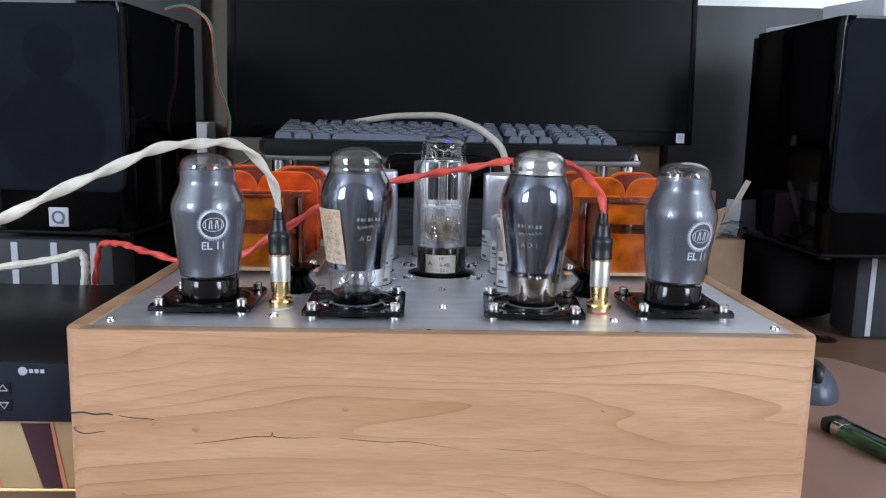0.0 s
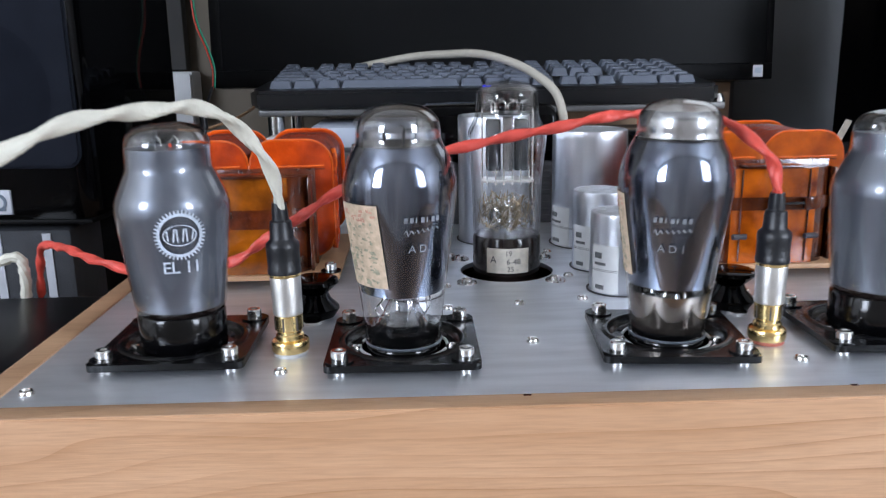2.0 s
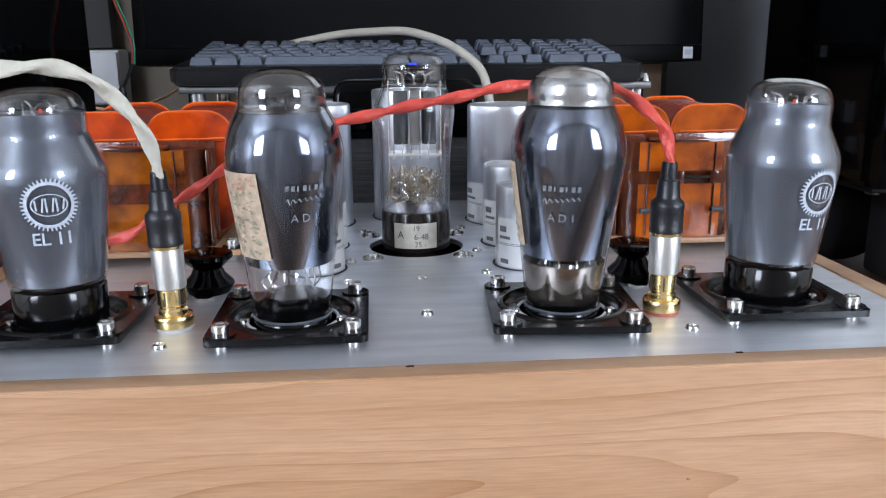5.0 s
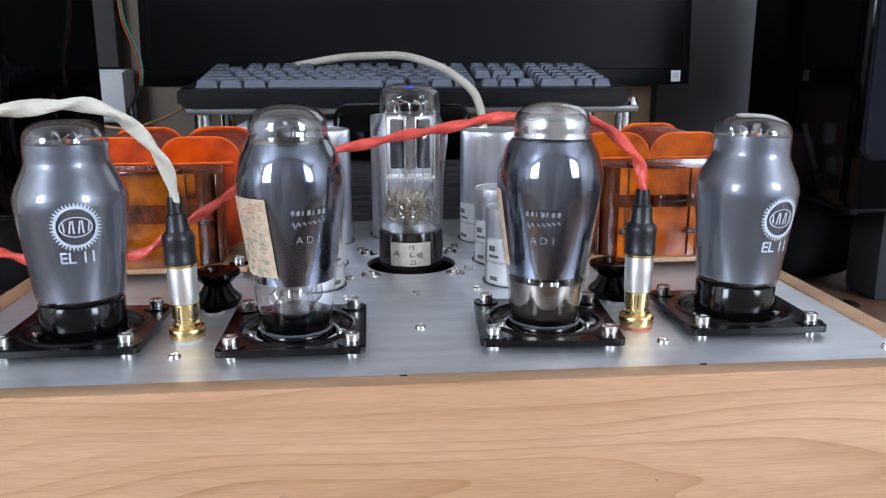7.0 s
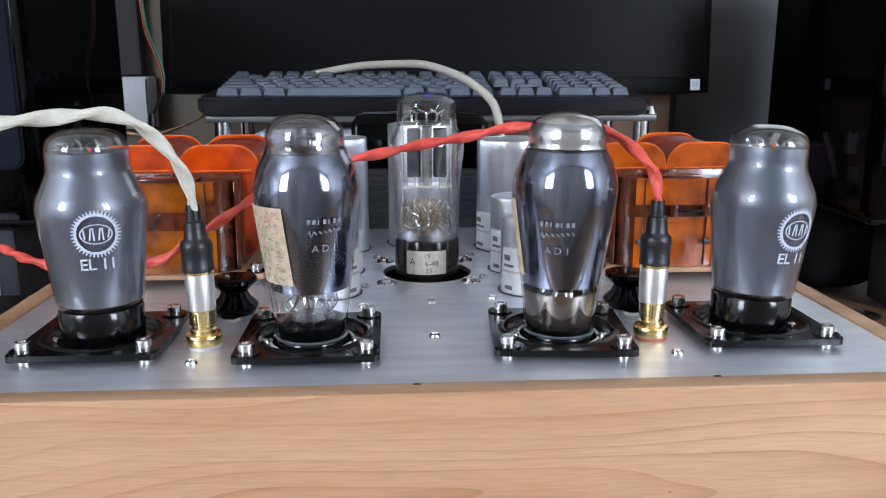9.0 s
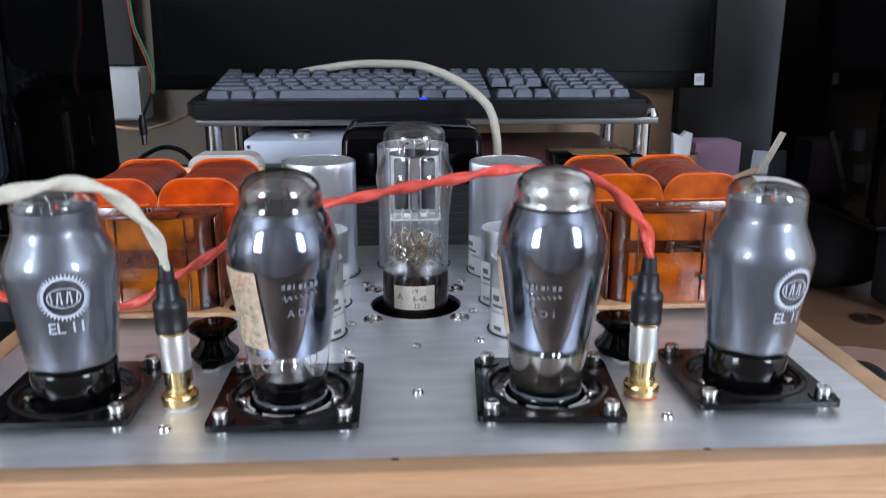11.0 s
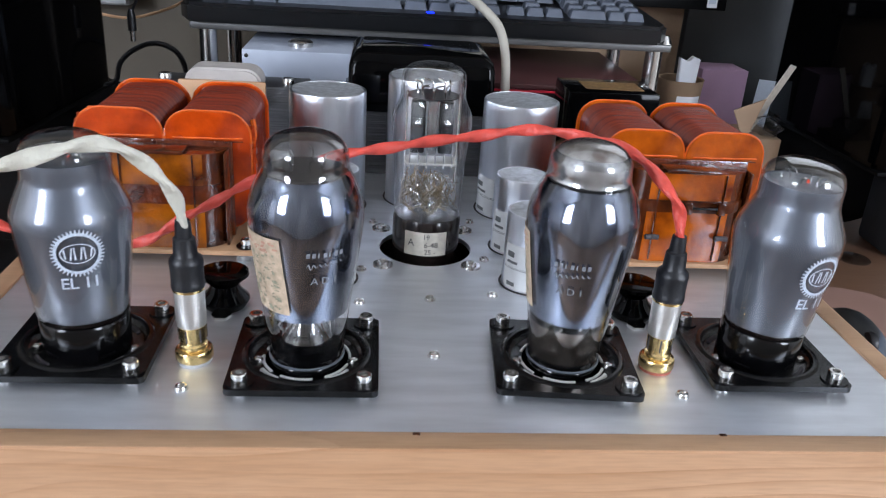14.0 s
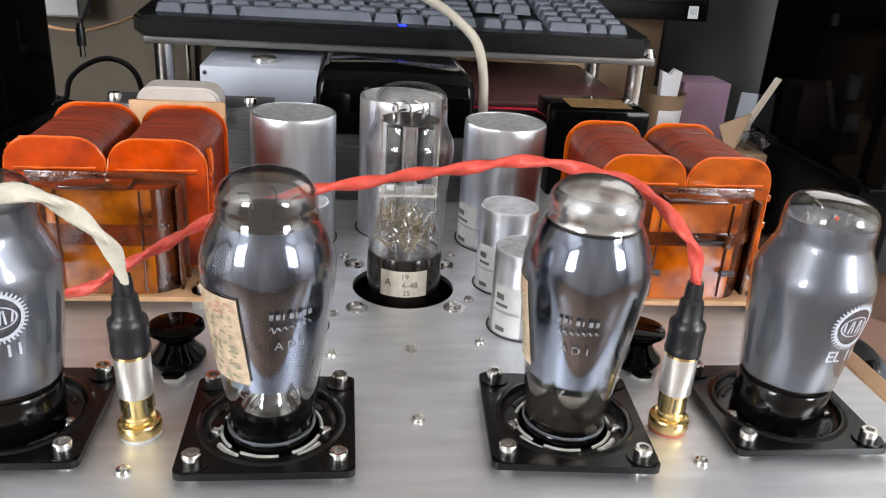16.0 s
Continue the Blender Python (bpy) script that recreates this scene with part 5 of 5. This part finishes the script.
foam_stand(pose(-0.431, 0.396, DESK), 0.142)
speaker(pose(-0.3995, 0.389, 0.1512, 0, 0, -4) @ Matrix.Scale(0.915, 4), "gloss black bookshelf loudspeaker with cloth grille and badge", True)
foam_stand(pose(0.646, 0.548, DESK, 0, 0, -3), 0.116)
speaker(pose(0.552, 0.470, 0.1265, 0, 0, 2) @ Matrix.Diagonal((1, 1, 1.07, 1)), "gloss black bookshelf loudspeaker with papers on top", False)
solid("paper_box", box(-0.06, -0.05, 0, 0.06, 0.05, 0.022, 0.001), STRIPE, "flat pale paper box on the loudspeaker", "box", m=pose(0.565, 0.54, 0.4072, 0, 0, 14))
solid("grey_booklet", box(-0.055, -0.06, 0, 0.055, 0.06, 0.008, 0.0008), STRIPE, "pale grey booklet lying on the loudspeaker", "booklet", m=pose(0.545, 0.655, 0.4072, 0, 0, 20))

# ---- things under and beside the shelf ----
wb = thing("white_enclosure", "white metal instrument case with a clear button on top", "instrument case", "", pose(-0.098, 0.480, DESK))
part("case", box(-0.054, 0.0, 0.180, 0.054, 0.125, 0.2160, 0.0012), WHITEBOX, wb)
part("button", lathe([(0, 0.006), (0.009, 0.0058), (0.0115, 0.004), (0.0115, 0.0), (0, 0)], 32, (-0.004, 0.030, 0.216)), STEEL, wb)
for x in (-0.050, 0.046):
    part("corner_screw", lathe([(0, 0.0008), (0.0018, 0.0006), (0.002, 0)], 12), STEEL, wb).matrix_basis = pose(x, 0, 0.2105, 90, 0, 0)
part("toggle", sweep([(-0.035, 0.0, 0.187), (-0.035, -0.006, 0.188), (-0.035, -0.010, 0.190)], 0.0016, 8, 2), STEEL, wb)
solid("grey_case", box(-0.058, 0.0, 0.0, 0.058, 0.14, 0.1798, 0.002), TRAY, "grey metal case under the white one", "case", m=pose(-0.098, 0.474, DESK))
mb = thing("maroon_case", "dark maroon topped black device with red edge line", "audio device", "", pose(0.148, 0.470, DESK))
part("body", box(-0.085, 0.0, 0.150, 0.078, 0.200, 0.1930, 0.002), KEYBASE, mb)
part("lid", box(-0.085, 0.0005, 0.1932, 0.078, 0.200, 0.1985, 0.0015), MAROON, mb)
part("edge_line", box(-0.085, -0.0012, 0.1912, 0.078, 0.0002, 0.1930), REDLINE, mb)
for x in (0.018, 0.026):
    part("mark", box(x, -0.0014, 0.168, x + 0.0016, -0.0002, 0.184), STRIPE, mb)
part("mark", box(0.006, -0.0014, 0.170, 0.014, -0.0002, 0.178), STRIPE, mb)
solid("black_case", box(-0.09, 0.0, 0.0, 0.085, 0.20, 0.1498, 0.002), KEYBASE, "plain black case below the maroon one", "case", m=pose(0.148, 0.472, DESK))

cup = thing("paper_cup", "kraft paper cup with a white label, holding folded paper", "cup", "", pose(0.3290, 0.672, DESK))
part("cup_wall", lathe([(0.0, 0.100), (0.0225, 0.100), (0.0265, 0.172), (0.0273, 0.173), (0.0260, 0.172), (0.022, 0.104), (0, 0.104)], 40), KRAFT, cup)
part("label", wrap(grid2d(0.032, 0.022, 8, 2), lambda z: 0.0225 + 0.0040 * (z - 0.1) / 0.072, 0.145, 12, 0.0004), PAPER, cup)
part("folded_paper", extrude([(-0.002, 0.11), (0.013, 0.11), (0.018, 0.196), (0.010, 0.199), (0.004, 0.193), (-0.006, 0.197)], 0.010, "y", -0.006, 0.001), PAPER, cup)
solid("kraft_block", box(-0.03, -0.03, 0, 0.03, 0.03, 0.0998, 0.002), KRAFT, "kraft cardboard box under the paper cup", "box", m=pose(0.329, 0.672, DESK))
solid("mauve_carton", box(-0.034, 0.0, 0.0, 0.023, 0.05, 0.1830, 0.001), PURPLE, "mauve card carton standing upright on the desk", "carton", m=pose(0.391, 0.680, DESK))
kc = thing("open_carton", "open kraft cardboard carton with raised flaps", "carton", "", pose(0.3970, 0.580, DESK))
part("body", box(-0.024, 0.0, 0.0, 0.024, 0.065, 0.127, 0.001), KRAFT, kc)
part("flap", extrude([(-0.022, 0.126), (-0.018, 0.126), (-0.004, 0.172), (-0.038, 0.158)], 0.0015, "y", -0.001), KRAFT, kc)
part("flap", extrude([(-0.008, 0.126), (0.001, 0.126), (0.038, 0.203), (0.031, 0.205)], 0.0015, "y", 0.030), CREAM, kc)
b = bmesh.new()
bmesh.ops.create_icosphere(b, subdivisions=3, radius=0.018)
for v in b.verts:
    v.co += v.normal * 0.010 * noise.noise(v.co * 90)
    v.co.z *= 0.6
solid("plastic_bag", b, CLEARPLASTIC, "crumpled clear plastic bag on the carton", "bag", m=pose(0.410, 0.600, 0.139))
solid("blue_paper", box(-0.010, -0.001, 0, 0.012, 0.001, 0.17), INK, "pale blue paper sheet standing in the boxes", "paper", m=pose(0.437, 0.700, DESK, 0, 4, 0))

# wall side at the left: thin wires, hanging plug, white carton
# Added white sheet: the wall above the board, outside the shade, as lighter colour.
solid("lit_upper_wall", box(0.395, 0.944, 0.4682, 1.25, 0.9498, 1.2), FRAMEW, "upper wall above the dark board, whitened for its stronger light", "wall", "structure")
solid("wall_panel", box(-0.95, 0.925, 0.267, -0.383, 0.9498, 1.0, 0.002), PANELDARK, "dark grey flat panel mounted on the beige wall", "panel")
wi = thing("thin_wires", "thin red and green wires hanging with a barrel plug", "wire")
WP = [(-0.345, 0.60, 0.4095), (-0.319, 0.60, 0.414), (-0.297, 0.60, 0.402), (-0.287, 0.60, 0.385), (-0.284, 0.60, 0.350), (-0.281, 0.60, 0.318), (-0.272, 0.60, 0.292), (-0.2665, 0.60, 0.270), (-0.268, 0.60, 0.250)]
part("red_wire", sweep(WP, 0.0011, 6, 5), REDWIRE, wi)
part("green_wire", sweep([(x + 0.0022, y - 0.001, z + 0.0012) for x, y, z in WP], 0.0011, 6, 5), mat("green_wire", (0.02, 0.22, 0.13), 0.45, var=0.1), wi)
part("black_lead", sweep([(-0.268, 0.60, 0.252), (-0.273, 0.60, 0.240), (-0.279, 0.60, 0.228)], 0.0016, 8, 4), RUBBER, wi)
pl = part("barrel_plug", lathe([(0, 0.0), (0.0042, 0.0005), (0.0042, 0.016), (0.0024, 0.022), (0, 0.022)], 20, (-0.2805, 0.60, 0.207)), RUBBER, wi)
part("plug_tip", lathe([(0, 0.0), (0.0028, 0.0), (0.0028, 0.010), (0, 0.010)], 20, (-0.2805, 0.60, 0.197)), STEEL, pl)
solid("black_cable", sweep([(-0.375, 0.64, 0.160), (-0.343, 0.65, 0.144), (-0.329, 0.65, 0.139), (-0.317, 0.65, 0.145), (-0.311, 0.65, 0.164), (-0.295, 0.65, 0.179), (-0.274, 0.65, 0.187), (-0.254, 0.65, 0.182), (-0.243, 0.65, 0.167), (-0.240, 0.65, 0.140), (-0.238, 0.66, 0.060), (-0.235, 0.66, 0.003)], 0.0028, 8, 6), RUBBER, "black power cord looping behind the transformer", "cord")
solid("tan_cable", sweep([(-0.42, 0.80, 0.205), (-0.378, 0.80, 0.194), (-0.345, 0.80, 0.190), (-0.318, 0.80, 0.195), (-0.283, 0.80, 0.208), (-0.255, 0.80, 0.226)], 0.0018, 8, 6), TAN, "thin tan cord hanging by the wall", "cord")
jb = thing("wall_box", "white plastic junction box on the beige wall", "junction box", "", pose(-0.415, 0.9495, 0.190))
part("body", box(-0.046, -0.045, 0.0, 0.046, 0.0, 0.075, 0.004), JUNCTION, jb)
part("cover", box(-0.043, -0.049, 0.003, 0.043, -0.0452, 0.072, 0.002), JUNCTION, jb)
solid("kraft_board", box(0.08, 0.752, DESK, 0.349, 0.757, 0.243, 0.0008), KRAFT, "brown kraft cardboard sheet standing behind the shelf", "cardboard")

def soft_hull(sx, sy, sz):
    b = bmesh.new()
    bmesh.ops.create_uvsphere(b, u_segments=32, v_segments=20, radius=1)
    for v in b.verts:
        c = [math.copysign(abs(q) ** 0.55, q) for q in v.co]
        w = 1 + 0.05 * noise.noise(Vector(c) * 2.3)
        v.co = (c[0] * sx * w, c[1] * sy * w, (c[2] + 1) / 2 * sz * w)
        v.co.z = max(v.co.z, 0)
    return b


FILLER = mat("filler_black", (0.004, 0.004, 0.0045), 0.85, spec=0.15, var=0.3, var_scale=30, bump=0.4, bump_scale=900)
# Invented black shape that fills the dark area below the left loudspeaker.
solid("black_filler", soft_hull(0.068, 0.105, 0.135), FILLER, "soft black shape filling the dark space by a loudspeaker", "bag", group="black bags", m=pose(-0.345, 0.640, DESK))
# Added solid standing for the deep shadow under the right loudspeaker.
solid("black_filler", soft_hull(0.070, 0.10, 0.120), FILLER, "soft black shape filling the dark space by a loudspeaker", "bag", group="black bags", m=pose(0.535, 0.720, DESK))

# ---- left of the amplifier ----
dac = thing("audio_converter", "flat black audio converter with blue-black front panel", "audio device", "", pose(-0.2330, 0.0130, 0.0854))
part("case", box(-0.230, 0.0035, 0.002, 0.0, 0.240, 0.0375, 0.0015), DACBLACK, dac)
fp = part("front_panel", box(-0.231, -0.0015, 0.0, 0.001, 0.0035, 0.0385, 0.0012), DACFRONT, dac, "blue-black front panel with arrow buttons")
part("round_mark", lathe([(0, 0.0004), (0.0028, 0.0004), (0.0028, 0)], 24), STRIPE, fp).matrix_basis = pose(-0.0285, -0.0016, 0.0334, 90, 0, 0)
for k in range(3):
    part("mark_bar", box(-0.0245 + 0.0034 * k, -0.0020, 0.0322, -0.0221 + 0.0034 * k, -0.0016, 0.0346), STRIPE, fp)
for z, up in ((0.0225, 1), (0.0112, -1)):
    bt = part("button", box(-0.0455, -0.0022, z - 0.0036, -0.0365, -0.0016, z + 0.0036), DACBLACK, fp)
    part("arrow", sweep([(-0.0438, -0.0024, z - 0.0018 * up), (-0.0410, -0.0024, z + 0.0022 * up), (-0.0382, -0.0024, z - 0.0018 * up)], 0.00035, 5, 1), STRIPE, bt)
    part("arrow", sweep([(-0.0438, -0.0024, z - 0.0018 * up), (-0.0410, -0.0024, z - 0.0018 * up), (-0.0382, -0.0024, z - 0.0018 * up)], 0.00035, 5, 1), STRIPE, bt)
tin = thing("striped_tin", "cream and dark maroon striped tin box under the converter", "tin", "", pose(-0.2330, 0.0210, 0.0350))
part("tin_body", box(-0.230, 0.0, 0.0, -0.002, 0.200, 0.0502, 0.003), TINGOLD, tin)
for k in range(5):
    x = -0.0245 - 0.042 * k
    part("dark_stripe", extrude([(x, 0.002), (x + 0.012, 0.002), (x + 0.006, 0.046), (x - 0.012, 0.046)], 0.0006, "y", -0.0006), TINDARK, tin)
    part("coral_stripe", extrude([(x + 0.0125, 0.002), (x + 0.0155, 0.002), (x - 0.0085 + 0.017, 0.046), (x + 0.0065, 0.046)], 0.0006, "y", -0.0006), TINRED, tin)
part("gold_rim", sweep([(-0.229, -0.0008, 0.001), (-0.11, -0.0008, 0.001), (-0.003, -0.0008, 0.001)], 0.0014, 8, 2), GOLD, tin)
solid("wooden_block", box(-0.232, 0.0, 0.0, 0.0, 0.20, 0.0346, 0.002), DESKWOOD, "brown wooden board under the striped tin", "board", m=pose(-0.2330, 0.0230, DESK))
solid("plastic_sleeve", box(-0.050, -0.022, 0, 0.050, 0.022, 0.010, 0.003), GREENSLEEVE, "yellow-green plastic packet lying on the desk", "packet", m=pose(-0.420, 0.430, DESK, 0, 0, 4))
solid("cord_end", sweep([(-0.50, 0.235, 0.128), (-0.40, 0.245, 0.138), (-0.345, 0.25, 0.146), (-0.322, 0.25, 0.152), (-0.318, 0.25, 0.140), (-0.322, 0.255, 0.1185)], 0.0036, 8, 8, 0.12), WHITEWIRE, "cream twisted cable end lying on the converter", "cable")

# ---- right of the amplifier ----
mt = extrude([(0.232, -0.10), (0.70, -0.10), (0.70, 0.30), (0.60, 0.345), (0.545, 0.372), (0.520, 0.392), (0.502, 0.425), (0.485, 0.450), (0.460, 0.462), (0.420, 0.468), (0.232, 0.468)], 0.0028, "z", 0.0, 0.0006)
solid("desk_mat", mt, MATPINK, "dusty pink soft desk mat with rounded corner", "desk mat")
ms = thing("mouse", "blue-grey computer mouse with dark top on the mat", "mouse", "", pose(0.3920, 0.326, 0.0028, 0, 0, -8))
def hull(sx, sy, sz, z0):
    b = bmesh.new()
    bmesh.ops.create_uvsphere(b, u_segments=32, v_segments=16, radius=1)
    for v in b.verts:
        v.co = (v.co.x * sx, v.co.y * sy * (1 + 0.12 * v.co.y), max(v.co.z, -0.05) * sz + z0)
    return b
part("shell", hull(0.030, 0.050, 0.034, 0.002), MOUSEG, ms)
part("top_cover", hull(0.0265, 0.0465, 0.0355, 0.0025), MOUSED, ms, "dark top cover")
part("wheel", lathe([(0, -0.003), (0.009, -0.003), (0.010, 0), (0.009, 0.003), (0, 0.003)], 24), RUBBER, ms).matrix_basis = pose(0, -0.03, 0.028, 0, 90, 0)
li = thing("lighter", "green clear plastic lighter with black top lying on the mat", "lighter", "", pose(0.3660, 0.2120, 0.0105, 0, 0, 14))
part("reservoir", extrude(round_rect(0.023, 0.0135, 0.006, 6), 0.055, "y", -0.070, 0.001), GREENPLASTIC, li)
part("fuel_tube", sweep([(0.002, -0.018, 0), (0.002, -0.04, 0), (0.002, -0.064, 0)], 0.0016, 8, 2), PAPER, li)
part("hood", extrude(round_rect(0.0225, 0.0140, 0.006, 6), 0.011, "y", -0.0152, 0.001), STEEL, li)
part("thumb_tab", extrude(round_rect(0.0225, 0.0135, 0.005, 6), 0.013, "y", -0.0045, 0.002), MOUSED, li)
solid("clear_disc", lathe([(0, 0.002), (0.017, 0.002), (0.0185, 0.001), (0.0185, 0), (0, 0)], 36), CLEARPLASTIC, "clear plastic disc lying on the desk", "disc", m=pose(0.52, 0.545, 0.0002))
